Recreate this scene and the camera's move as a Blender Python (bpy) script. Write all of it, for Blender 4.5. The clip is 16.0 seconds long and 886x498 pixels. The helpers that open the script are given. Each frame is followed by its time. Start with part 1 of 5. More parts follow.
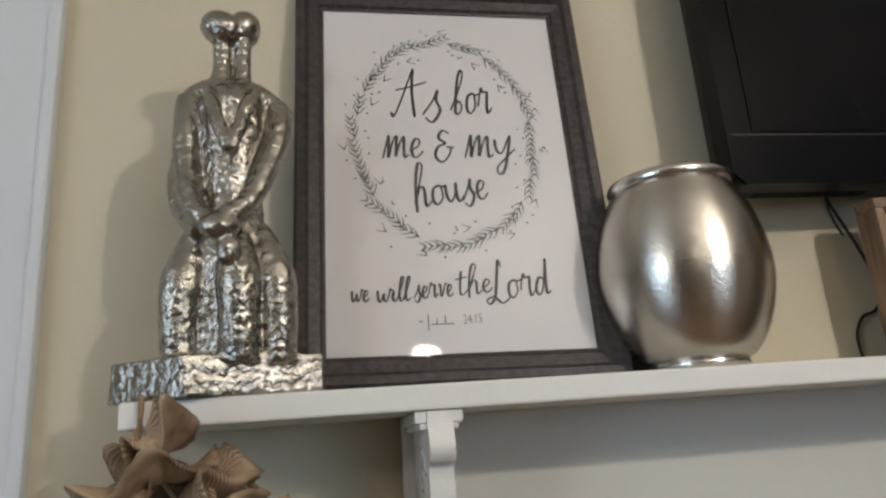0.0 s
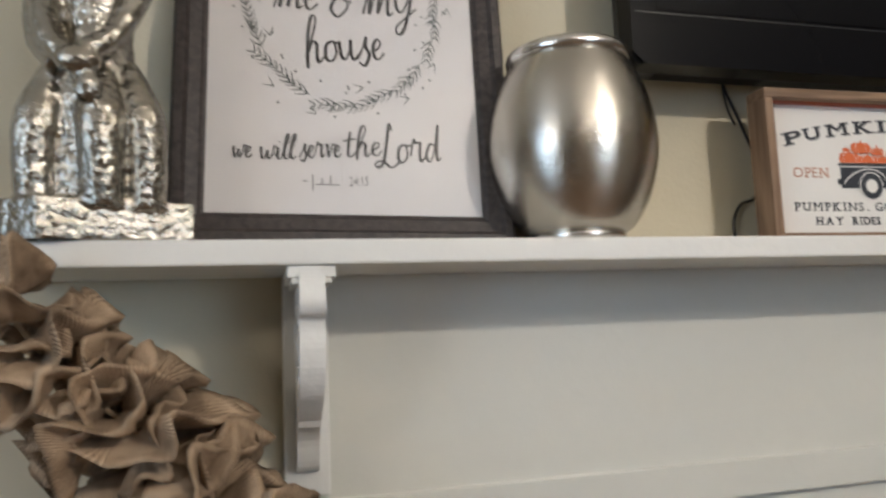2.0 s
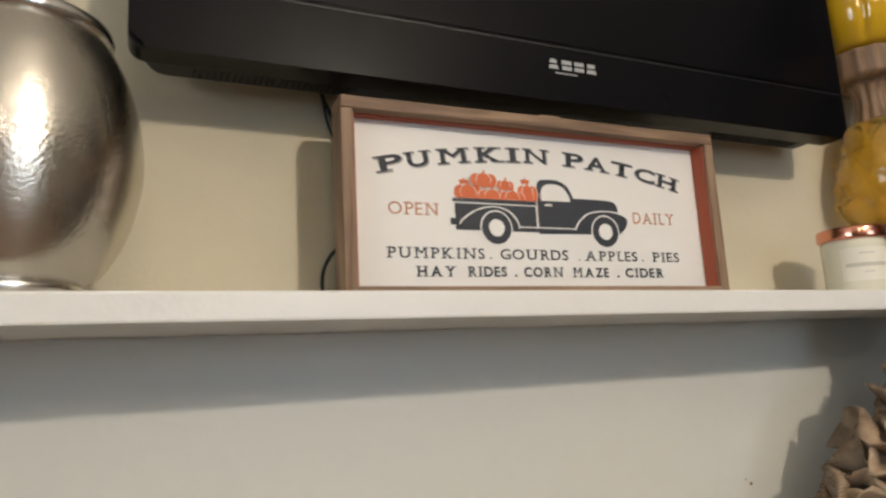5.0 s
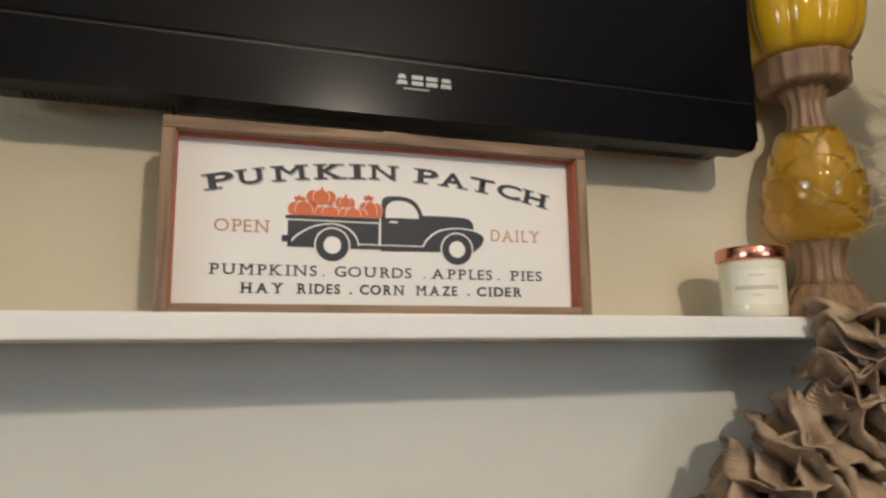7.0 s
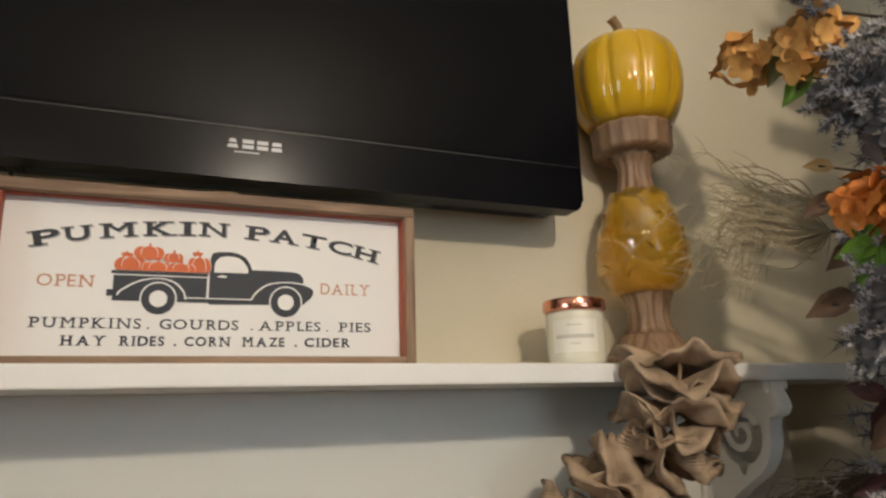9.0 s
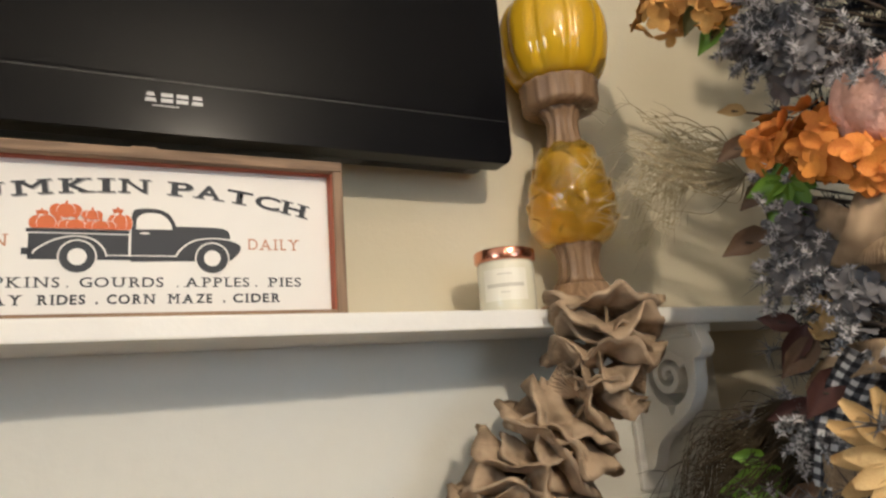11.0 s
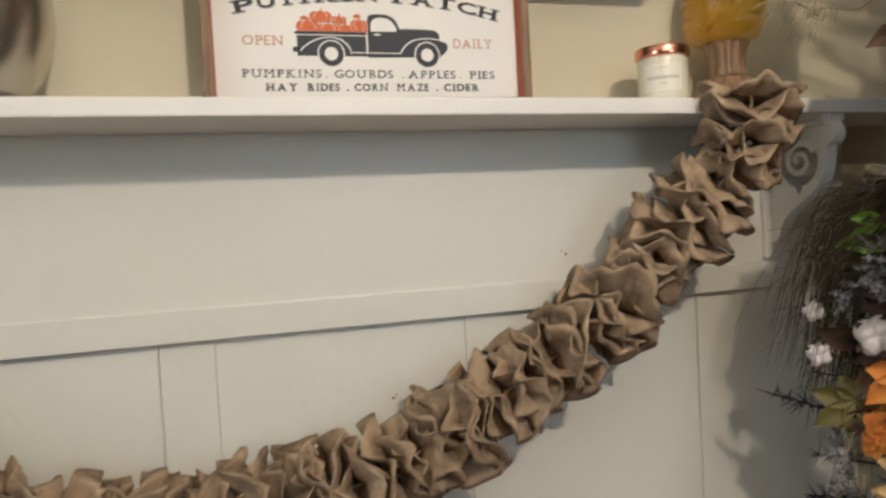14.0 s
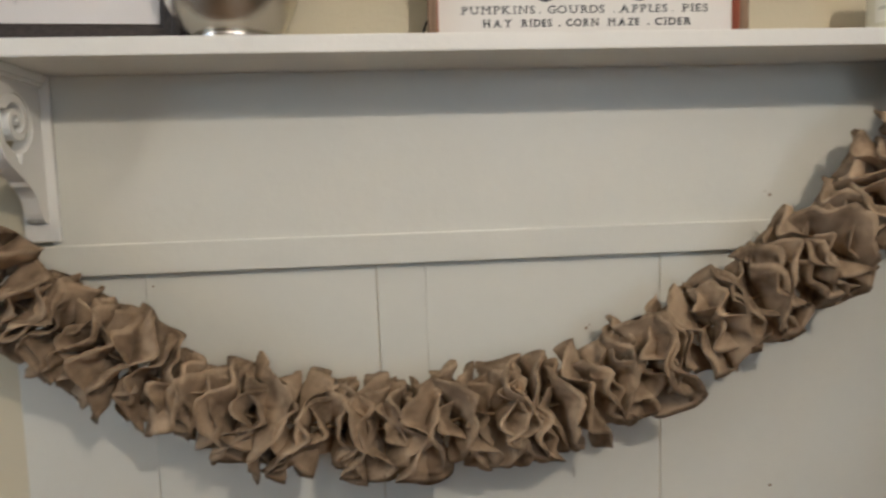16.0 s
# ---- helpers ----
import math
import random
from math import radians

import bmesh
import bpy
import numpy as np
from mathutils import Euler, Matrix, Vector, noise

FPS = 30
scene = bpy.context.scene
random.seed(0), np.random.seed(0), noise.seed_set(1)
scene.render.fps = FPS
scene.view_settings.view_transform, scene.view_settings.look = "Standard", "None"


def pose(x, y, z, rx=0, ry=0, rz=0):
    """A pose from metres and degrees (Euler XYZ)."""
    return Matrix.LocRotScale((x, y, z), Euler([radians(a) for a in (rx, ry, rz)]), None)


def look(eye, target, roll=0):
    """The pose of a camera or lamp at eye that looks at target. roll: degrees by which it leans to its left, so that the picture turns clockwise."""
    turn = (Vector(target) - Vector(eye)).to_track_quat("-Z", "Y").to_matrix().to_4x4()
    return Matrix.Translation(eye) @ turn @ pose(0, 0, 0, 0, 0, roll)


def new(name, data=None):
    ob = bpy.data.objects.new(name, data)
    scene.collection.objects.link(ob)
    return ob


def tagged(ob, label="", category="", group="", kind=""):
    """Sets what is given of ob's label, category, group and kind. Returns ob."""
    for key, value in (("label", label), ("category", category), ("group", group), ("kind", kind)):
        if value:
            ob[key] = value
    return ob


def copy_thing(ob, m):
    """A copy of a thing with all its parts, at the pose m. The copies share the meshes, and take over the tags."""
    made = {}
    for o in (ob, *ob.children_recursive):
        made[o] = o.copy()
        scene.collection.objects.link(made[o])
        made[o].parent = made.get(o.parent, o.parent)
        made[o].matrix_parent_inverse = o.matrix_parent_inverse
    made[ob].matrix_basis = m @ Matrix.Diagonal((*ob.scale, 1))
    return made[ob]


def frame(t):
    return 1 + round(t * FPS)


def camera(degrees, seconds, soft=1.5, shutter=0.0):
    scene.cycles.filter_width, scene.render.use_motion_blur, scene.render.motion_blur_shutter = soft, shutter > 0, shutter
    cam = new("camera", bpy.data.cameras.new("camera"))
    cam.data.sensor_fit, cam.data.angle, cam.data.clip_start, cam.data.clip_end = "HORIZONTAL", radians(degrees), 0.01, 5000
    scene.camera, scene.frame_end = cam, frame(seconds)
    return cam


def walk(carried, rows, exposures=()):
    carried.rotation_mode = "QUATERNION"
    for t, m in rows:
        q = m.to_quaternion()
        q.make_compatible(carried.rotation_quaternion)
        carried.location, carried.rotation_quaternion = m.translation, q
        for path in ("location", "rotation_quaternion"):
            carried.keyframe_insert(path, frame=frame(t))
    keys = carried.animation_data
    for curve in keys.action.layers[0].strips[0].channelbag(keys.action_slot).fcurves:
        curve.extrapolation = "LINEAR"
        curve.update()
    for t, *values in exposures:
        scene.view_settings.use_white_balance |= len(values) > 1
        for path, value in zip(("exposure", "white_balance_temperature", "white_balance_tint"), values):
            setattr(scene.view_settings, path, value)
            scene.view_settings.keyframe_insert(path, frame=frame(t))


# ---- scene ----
cam = camera(65.6, 16.0, soft=2.4, shutter=0.5)
PATH = [
    (0, (-0.105, 0.121, 1.335), (0.21, 2.023, 1.87), -4.3),
    (0.5, (-0.08, 0.112, 1.33), (0.186, 2.029, 1.834), -3.7),
    (1, (-0.068, 0.112, 1.322), (0.211, 2.048, 1.736), -3.3),
    (1.5, (-0.061, 0.116, 1.313), (0.316, 2.055, 1.625), -3.0),
    (2, (-0.054, 0.124, 1.305), (0.441, 2.05, 1.52), -2.2),
    (2.5, (-0.03, 0.146, 1.301), (0.63, 2.028, 1.453), -2.5),
    (3, (0.025, 0.199, 1.288), (0.844, 2.018, 1.427), -3.0),
    (3.5, (0.102, 0.241, 1.29), (1.077, 1.975, 1.491), -2.5),
    (4, (0.218, 0.237, 1.303), (1.119, 2.001, 1.576), -2.5),
    (6.5, (0.515, 0.195, 1.336), (1.264, 2.01, 1.715), -3.0),
    (7, (0.594, 0.137, 1.345), (1.208, 2.015, 1.656), -0.7),
    (7.5, (0.635, 0.091, 1.326), (1.163, 1.991, 1.662), -0.8),
    (8, (0.66, 0.062, 1.337), (1.21, 1.958, 1.654), -0.4),
    (8.5, (0.69, 0.053, 1.335), (1.373, 1.89, 1.734), -0.9),
    (9, (0.712, 0.045, 1.331), (1.446, 1.846, 1.798), -1.7),
    (11.5, (0.735, 0.035, 1.276), (1.623, 1.786, 1.654), -4.6),
    (12, (0.694, 0.01, 1.259), (1.58, 1.78, 1.549), -4.3),
    (12.5, (0.649, -0.012, 1.245), (1.467, 1.804, 1.425), -4.4),
    (13, (0.613, -0.043, 1.236), (1.352, 1.813, 1.32), -4.0),
    (13.5, (0.582, -0.082, 1.226), (1.244, 1.805, 1.232), -3.6),
    (14, (0.559, -0.109, 1.221), (1.14, 1.803, 1.148), -3.1),
    (14.5, (0.531, -0.132, 1.202), (1.007, 1.809, 1.107), -3.0),
    (15, (0.495, -0.133, 1.208), (0.896, 1.82, 1.059), -3.0),
    (15.5, (0.476, -0.136, 1.189), (0.785, 1.835, 1.049), -2.3),
    (16, (0.461, -0.137, 1.196), (0.638, 1.846, 1.005), -1.8),
]
EXPOSURES = [(0, -0.26, 5950, 10), (2, -0.06, 5950, 10), (4, 0.06, 6200, 10), (6.5, -0.06, 6400, 10), (9, -0.04, 6500, 10), (11.5, 0.34, 6550, 10), (13.5, 0.20, 6450, 10), (16, -0.14, 6250, 10)]
walk(cam, [(t, look(eye, target, roll)) for t, eye, target, roll in PATH], EXPOSURES)

# ---------------------------------------------------------------- world and lights
world = bpy.data.worlds.new("world")
scene.world = world
world.use_nodes = True
wn = world.node_tree
sky = wn.nodes.new("ShaderNodeTexSky")
sky.sky_type, sky.sun_disc = "NISHITA", False
sky.sun_elevation, sky.sun_rotation = radians(35), radians(200)
wn.links.new(sky.outputs[0], wn.nodes["Background"].inputs[0])
wn.nodes["Background"].inputs[1].default_value = 0.1


def lamp(name, kind, m, power, colour, size=0.05, size_y=None):
    data = bpy.data.lights.new(name, kind)
    data.energy, data.color = power, colour
    if kind == "AREA":
        data.shape, data.size, data.size_y = "RECTANGLE", size, size_y or size
    else:
        data.shadow_soft_size = size
    ob = new(name, data)
    ob.matrix_world = m
    return ob


BULBS = [((1.00, -0.95, 2.14), 58.0), ((0.25, -1.05, 2.06), 7.0), ((-1.15, -0.42, 1.80), 11.0)]
for spot, power in BULBS:
    lamp("bulb_light", "POINT", pose(*spot), power, (1.0, 0.86, 0.69), 0.035 if power > 20 else 0.06)
lamp("window_light_west", "AREA", look((-2.29, -0.9, 1.55), (0.0, 0.2, 1.4)), 8.0, (0.60, 0.80, 1.0), 1.1, 1.2)
lamp("window_light_south", "AREA", look((1.7, -3.09, 1.6), (1.0, 0.8, 1.5)), 4.0, (0.70, 0.85, 1.0), 1.1, 1.2)


# ---------------------------------------------------------------- materials
def mat(name, base, rough=0.6, metal=0.0, vary=0.12, scale=6.0, bump=0.0, bump_scale=60.0, fine=0.05, other=None, **extra):
    """A Principled material with two scales of colour variation and a fine relief."""
    m = bpy.data.materials.new(name)
    m.use_nodes = True
    t = m.node_tree
    p = t.nodes["Principled BSDF"]
    p.inputs["Roughness"].default_value, p.inputs["Metallic"].default_value = rough, metal
    for key, value in extra.items():
        p.inputs[key.replace("_", " ")].default_value = value
    co = t.nodes.new("ShaderNodeTexCoord")
    n1, n2 = t.nodes.new("ShaderNodeTexNoise"), t.nodes.new("ShaderNodeTexNoise")
    n1.inputs["Scale"].default_value, n1.inputs["Detail"].default_value = scale, 4
    n2.inputs["Scale"].default_value, n2.inputs["Detail"].default_value = scale * 22, 3
    mixer = t.nodes.new("ShaderNodeMix")
    mixer.data_type, mixer.blend_type = "RGBA", "MIX"
    dark = [c * (1 - vary) for c in base]
    lite = [min(1, c * (1 + vary)) for c in base]
    if other:
        dark, lite = base, other
    mixer.inputs[6].default_value, mixer.inputs[7].default_value = (*dark, 1), (*lite, 1)
    add = t.nodes.new("ShaderNodeMath")
    add.operation = "MULTIPLY_ADD"
    add.inputs[1].default_value = fine * 6
    off = t.nodes.new("ShaderNodeMath")
    off.operation = "SUBTRACT"
    off.inputs[1].default_value = 0.5
    t.links.new(co.outputs["Object"], n1.inputs["Vector"])
    t.links.new(co.outputs["Object"], n2.inputs["Vector"])
    t.links.new(n2.outputs["Fac"], off.inputs[0])
    t.links.new(off.outputs[0], add.inputs[0])
    t.links.new(n1.outputs["Fac"], add.inputs[2])
    t.links.new(add.outputs[0], mixer.inputs[0])
    t.links.new(mixer.outputs[2], p.inputs["Base Color"])
    if bump:
        nb, b = t.nodes.new("ShaderNodeTexNoise"), t.nodes.new("ShaderNodeBump")
        nb.inputs["Scale"].default_value, nb.inputs["Detail"].default_value = bump_scale, 3
        b.inputs["Strength"].default_value, b.inputs["Distance"].default_value = bump, 0.004
        t.links.new(co.outputs["Object"], nb.inputs["Vector"])
        t.links.new(nb.outputs["Fac"], b.inputs["Height"])
        t.links.new(b.outputs[0], p.inputs["Normal"])
    return m


def wood(name, a, b, axis=0, rough=0.6, scale=7.0, stretch=14.0):
    """Wood with long grain along one axis of the object."""
    m = bpy.data.materials.new(name)
    m.use_nodes = True
    t = m.node_tree
    p = t.nodes["Principled BSDF"]
    p.inputs["Roughness"].default_value = rough
    co, mp = t.nodes.new("ShaderNodeTexCoord"), t.nodes.new("ShaderNodeMapping")
    s = [scale * stretch] * 3
    s[axis] = scale
    mp.inputs["Scale"].default_value = s
    n, ramp, bp = t.nodes.new("ShaderNodeTexNoise"), t.nodes.new("ShaderNodeValToRGB"), t.nodes.new("ShaderNodeBump")
    n.inputs["Scale"].default_value, n.inputs["Detail"].default_value, n.inputs["Distortion"].default_value = 1.0, 6, 0.6
    ramp.color_ramp.elements[0].position, ramp.color_ramp.elements[1].position = 0.3, 0.7
    ramp.color_ramp.elements[0].color, ramp.color_ramp.elements[1].color = (*a, 1), (*b, 1)
    bp.inputs["Strength"].default_value, bp.inputs["Distance"].default_value = 0.35, 0.002
    t.links.new(co.outputs["Object"], mp.inputs[0])
    t.links.new(mp.outputs[0], n.inputs["Vector"])
    t.links.new(n.outputs["Fac"], ramp.inputs[0])
    t.links.new(ramp.outputs[0], p.inputs["Base Color"])
    t.links.new(n.outputs["Fac"], bp.inputs["Height"])
    t.links.new(bp.outputs[0], p.inputs["Normal"])
    return m


def weave(name, a, b, count=420.0, rough=0.9):
    """Coarse woven cloth: two crossed sets of threads in the cloth's own UV, in metres, over a slow stain."""
    m = bpy.data.materials.new(name)
    m.use_nodes = True
    t = m.node_tree
    p = t.nodes["Principled BSDF"]
    p.inputs["Roughness"].default_value = rough
    p.inputs["Specular IOR Level"].default_value = 0.15
    co = t.nodes.new("ShaderNodeTexCoord")
    waves = []
    for axis in ("X", "Y"):
        w = t.nodes.new("ShaderNodeTexWave")
        w.bands_direction, w.wave_profile = axis, "SIN"
        w.inputs["Scale"].default_value, w.inputs["Distortion"].default_value = count / 6.3, 1.8
        w.inputs["Detail"].default_value, w.inputs["Detail Scale"].default_value = 2, 0.4
        t.links.new(co.outputs["UV"], w.inputs["Vector"])
        waves.append(w)
    mul = t.nodes.new("ShaderNodeMath")
    mul.operation = "MAXIMUM"
    t.links.new(waves[0].outputs["Fac"], mul.inputs[0])
    t.links.new(waves[1].outputs["Fac"], mul.inputs[1])
    n = t.nodes.new("ShaderNodeTexNoise")
    n.inputs["Scale"].default_value, n.inputs["Detail"].default_value = 30, 4
    t.links.new(co.outputs["Object"], n.inputs["Vector"])
    mixf = t.nodes.new("ShaderNodeMath")
    mixf.operation = "MULTIPLY"
    t.links.new(mul.outputs[0], mixf.inputs[0])
    t.links.new(n.outputs["Fac"], mixf.inputs[1])
    ramp = t.nodes.new("ShaderNodeValToRGB")
    ramp.color_ramp.elements[0].position, ramp.color_ramp.elements[1].position = 0.20, 0.56
    ramp.color_ramp.elements[0].color, ramp.color_ramp.elements[1].color = (*a, 1), (*b, 1)
    t.links.new(mixf.outputs[0], ramp.inputs[0])
    t.links.new(ramp.outputs[0], p.inputs["Base Color"])
    bp = t.nodes.new("ShaderNodeBump")
    bp.inputs["Strength"].default_value, bp.inputs["Distance"].default_value = 0.16, 0.001
    t.links.new(mul.outputs[0], bp.inputs["Height"])
    t.links.new(bp.outputs[0], p.inputs["Normal"])
    return m


def plaid(name, count):
    """Black and white buffalo check in UV metres."""
    m = bpy.data.materials.new(name)
    m.use_nodes = True
    t = m.node_tree
    p = t.nodes["Principled BSDF"]
    p.inputs["Roughness"].default_value = 0.85
    co = t.nodes.new("ShaderNodeTexCoord")
    sep = t.nodes.new("ShaderNodeSeparateXYZ")
    t.links.new(co.outputs["UV"], sep.inputs[0])
    bands = []
    for k in (0, 1):
        a, b, c = (t.nodes.new("ShaderNodeMath") for _ in range(3))
        a.operation, b.operation, c.operation = "MULTIPLY", "FRACT", "GREATER_THAN"
        a.inputs[1].default_value, c.inputs[1].default_value = count, 0.5
        t.links.new(sep.outputs[k], a.inputs[0])
        t.links.new(a.outputs[0], b.inputs[0])
        t.links.new(b.outputs[0], c.inputs[0])
        bands.append(c)
    add = t.nodes.new("ShaderNodeMath")
    add.operation = "ADD"
    t.links.new(bands[0].outputs[0], add.inputs[0])
    t.links.new(bands[1].outputs[0], add.inputs[1])
    half = t.nodes.new("ShaderNodeMath")
    half.operation = "MULTIPLY"
    half.inputs[1].default_value = 0.5
    t.links.new(add.outputs[0], half.inputs[0])
    ramp = t.nodes.new("ShaderNodeValToRGB")
    ramp.color_ramp.elements[0].color, ramp.color_ramp.elements[1].color = (0.012, 0.012, 0.016, 1), (0.7, 0.7, 0.7, 1)
    mid = ramp.color_ramp.elements.new(0.5)
    mid.color = (0.09, 0.09, 0.10, 1)
    t.links.new(half.outputs[0], ramp.inputs[0])
    t.links.new(ramp.outputs[0], p.inputs["Base Color"])
    return m


WALL = mat("cream_wall_paint", (0.62, 0.56, 0.415), 0.75, vary=0.05, scale=2.5, bump=0.12, bump_scale=180)
WHITE = mat("white_mantel_paint", (0.70, 0.69, 0.62), 0.42, vary=0.06, scale=3.5, bump=0.22, bump_scale=38)
SHELF = mat("white_shelf_paint", (0.80, 0.79, 0.75), 0.4, vary=0.05, scale=6, bump=0.25, bump_scale=55)
TRIM = mat("pale_trim_paint", (0.66, 0.69, 0.70), 0.5, vary=0.05, scale=4, bump=0.08, bump_scale=90)
# unseen room walls, darkened so that metal and screen reflect a dim room
DIMROOM = mat("darkened_room_wall", (0.24, 0.20, 0.15), 0.8, vary=0.05, scale=2)
CEIL = mat("ceiling_paint", (0.75, 0.74, 0.70), 0.85, vary=0.04, scale=2)
FLOORWOOD = wood("floor_boards", (0.13, 0.075, 0.04), (0.24, 0.15, 0.085), 1, 0.5, 3.0)
CLEAR = bpy.data.materials.new("clear_glass")
CLEAR.use_nodes = True
ct = CLEAR.node_tree
ct.nodes.remove(ct.nodes["Principled BSDF"])
c_mix, c_see, c_gloss, c_face, c_pow, c_fres = (ct.nodes.new(k) for k in ("ShaderNodeMixShader", "ShaderNodeBsdfTransparent", "ShaderNodeBsdfGlossy", "ShaderNodeLayerWeight", "ShaderNodeMath", "ShaderNodeMath"))
c_pow.operation, c_fres.operation = "POWER", "MULTIPLY_ADD"
c_pow.inputs[1].default_value, c_fres.inputs[1].default_value, c_fres.inputs[2].default_value = 5.0, 0.9, 0.03
ct.links.new(c_face.outputs["Facing"], c_pow.inputs[0])
ct.links.new(c_pow.outputs[0], c_fres.inputs[0])
c_gloss.inputs["Roughness"].default_value = 0.03
ct.links.new(c_fres.outputs[0], c_mix.inputs[0])
ct.links.new(c_see.outputs[0], c_mix.inputs[1])
ct.links.new(c_gloss.outputs[0], c_mix.inputs[2])
ct.links.new(c_mix.outputs[0], ct.nodes["Material Output"].inputs[0])
DARKWOOD = wood("dark_stained_wood", (0.016, 0.012, 0.011), (0.058, 0.044, 0.040), 1, 0.5, 9.0)
SIGNWOOD = wood("brown_sign_wood", (0.13, 0.075, 0.042), (0.32, 0.205, 0.125), 0, 0.65, 8.0)
SIGNSIDE = wood("brown_sign_wood_upright", (0.13, 0.075, 0.042), (0.32, 0.205, 0.125), 2, 0.65, 8.0)
RUSTEDGE = mat("rust_red_paint", (0.36, 0.075, 0.03), 0.6, vary=0.2, scale=20)
PAPER = mat("white_print_paper", (0.72, 0.69, 0.68), 0.55, vary=0.015, scale=3, fine=0.01)
SIGNFACE = mat("white_sign_board", (0.76, 0.74, 0.70), 0.5, vary=0.02, scale=5)
INK = mat("charcoal_ink", (0.055, 0.050, 0.050), 0.6, vary=0.3, scale=40)
GREYINK = mat("grey_green_ink", (0.11, 0.12, 0.115), 0.6, vary=0.25, scale=60)
TRUCKINK = mat("slate_ink", (0.022, 0.026, 0.034), 0.6, vary=0.15, scale=30)
ORANGEINK = mat("orange_ink", (0.60, 0.13, 0.035), 0.6, vary=0.12, scale=60)
SHADOWINK = mat("grey_drop_shadow_ink", (0.33, 0.32, 0.31), 0.6, vary=0.1, scale=60)
TANINK = mat("faded_orange_ink", (0.50, 0.22, 0.12), 0.6, vary=0.15, scale=60)
PEWTER = mat("brushed_silver", (0.60, 0.565, 0.50), 0.27, 1.0, vary=0.16, scale=24, bump=0.13, bump_scale=300, Anisotropic=0.7, Anisotropic_Rotation=0.25)
RIMMETAL = mat("polished_silver_rim", (0.70, 0.68, 0.64), 0.22, 1.0, vary=0.06, scale=20, bump=0.15, bump_scale=120)
STATUEMETAL = mat("hammered_silver_leaf", (0.27, 0.24, 0.185), 0.24, 1.0, scale=34, other=(0.48, 0.46, 0.42), bump=0.7, bump_scale=140)
TVBLACK = mat("glossy_black_plastic", (0.004, 0.004, 0.005), 0.22, vary=0.1, scale=10, Specular_IOR_Level=0.09)
TVMATTE = mat("matte_black_plastic", (0.007, 0.007, 0.008), 0.42, vary=0.1, scale=10, bump=0.1, bump_scale=400)
SCREEN = mat("dark_screen", (0.004, 0.004, 0.005), 0.20, vary=0.05, scale=4, Specular_IOR_Level=0.09)
LOGO = mat("grey_logo", (0.42, 0.42, 0.43), 0.4, vary=0.03)
CABLE = mat("black_cable", (0.01, 0.01, 0.01), 0.5)
PUMPKIN = mat("mustard_glaze", (0.60, 0.36, 0.015), 0.10, vary=0.10, scale=9, Coat_Weight=0.6)
STEM = mat("pumpkin_stem", (0.24, 0.14, 0.06), 0.5, vary=0.3, scale=40)
CARVED = wood("carved_brown_wood", (0.20, 0.118, 0.064), (0.34, 0.215, 0.125), 2, 0.45, 9.0)
AMBER = mat("amber_glass", (0.86, 0.53, 0.06), 0.05, vary=0.10, scale=30, Transmission_Weight=0.80, IOR=1.30, Coat_Weight=1.0)
COPPER = mat("copper_lid", (0.80, 0.36, 0.25), 0.18, 1.0, vary=0.05, scale=20)
WAX = mat("cream_candle_glass", (0.74, 0.71, 0.56), 0.15, vary=0.03, scale=8, Coat_Weight=0.5)
LABELPAPER = mat("cream_label", (0.78, 0.75, 0.64), 0.5, vary=0.02)
LABELINK = mat("faint_label_ink", (0.56, 0.53, 0.44), 0.6, vary=0.1)
BURLAP = weave("brown_burlap", (0.11, 0.072, 0.044), (0.58, 0.43, 0.29), 1350.0)
BURLAPPALE = weave("pale_burlap", (0.13, 0.085, 0.05), (0.58, 0.42, 0.27), 1100.0)
TWINE = mat("jute_twine", (0.30, 0.20, 0.11), 0.9, vary=0.25, scale=80)
CHECK = plaid("buffalo_check_ribbon", 74.0)
PEACH = mat("peach_petals", (0.44, 0.17, 0.035), 0.75, scale=24, other=(0.78, 0.48, 0.15), fine=0.12)
ORANGE = mat("burnt_orange_petals", (0.50, 0.085, 0.016), 0.75, scale=24, other=(0.78, 0.36, 0.06), fine=0.12)
YELLOW = mat("butter_petals", (0.38, 0.22, 0.08), 0.75, scale=26, other=(0.60, 0.43, 0.20), fine=0.12)
SEED = mat("brown_seed_head", (0.05, 0.025, 0.012), 0.9, vary=0.4, scale=90, bump=1.0, bump_scale=300)
GREEN = mat("bright_green_leaf", (0.07, 0.16, 0.018), 0.55, scale=30, other=(0.17, 0.33, 0.03), fine=0.1)
OLIVE = mat("olive_leaf", (0.12, 0.10, 0.025), 0.6, vary=0.35, scale=25)
MAROON = mat("maroon_leaf", (0.035, 0.012, 0.012), 0.7, scale=25, other=(0.10, 0.035, 0.025), fine=0.12)
BROWNLEAF = mat("dry_brown_leaf", (0.08, 0.045, 0.028), 0.75, scale=25, other=(0.20, 0.12, 0.07), fine=0.12)
FLOCK = mat("flocked_needles", (0.15, 0.148, 0.15), 0.95, vary=0.5, scale=30)
LAVENDER = mat("grey_lavender_petals", (0.070, 0.066, 0.070), 0.9, scale=34, other=(0.21, 0.20, 0.205), fine=0.12)
FROST = mat("frosting", (0.46, 0.44, 0.45), 0.95, vary=0.35, scale=40)
DARKNEEDLE = mat("dark_needles", (0.016, 0.017, 0.024), 0.9, vary=0.4, scale=20)
COTTON = mat("white_cotton", (0.62, 0.57, 0.56), 0.95, vary=0.08, scale=30, bump=0.6, bump_scale=180)
PINK = mat("dusty_pink_fuzz", (0.72, 0.42, 0.34), 0.95, vary=0.3, scale=30, bump=1.0, bump_scale=160)
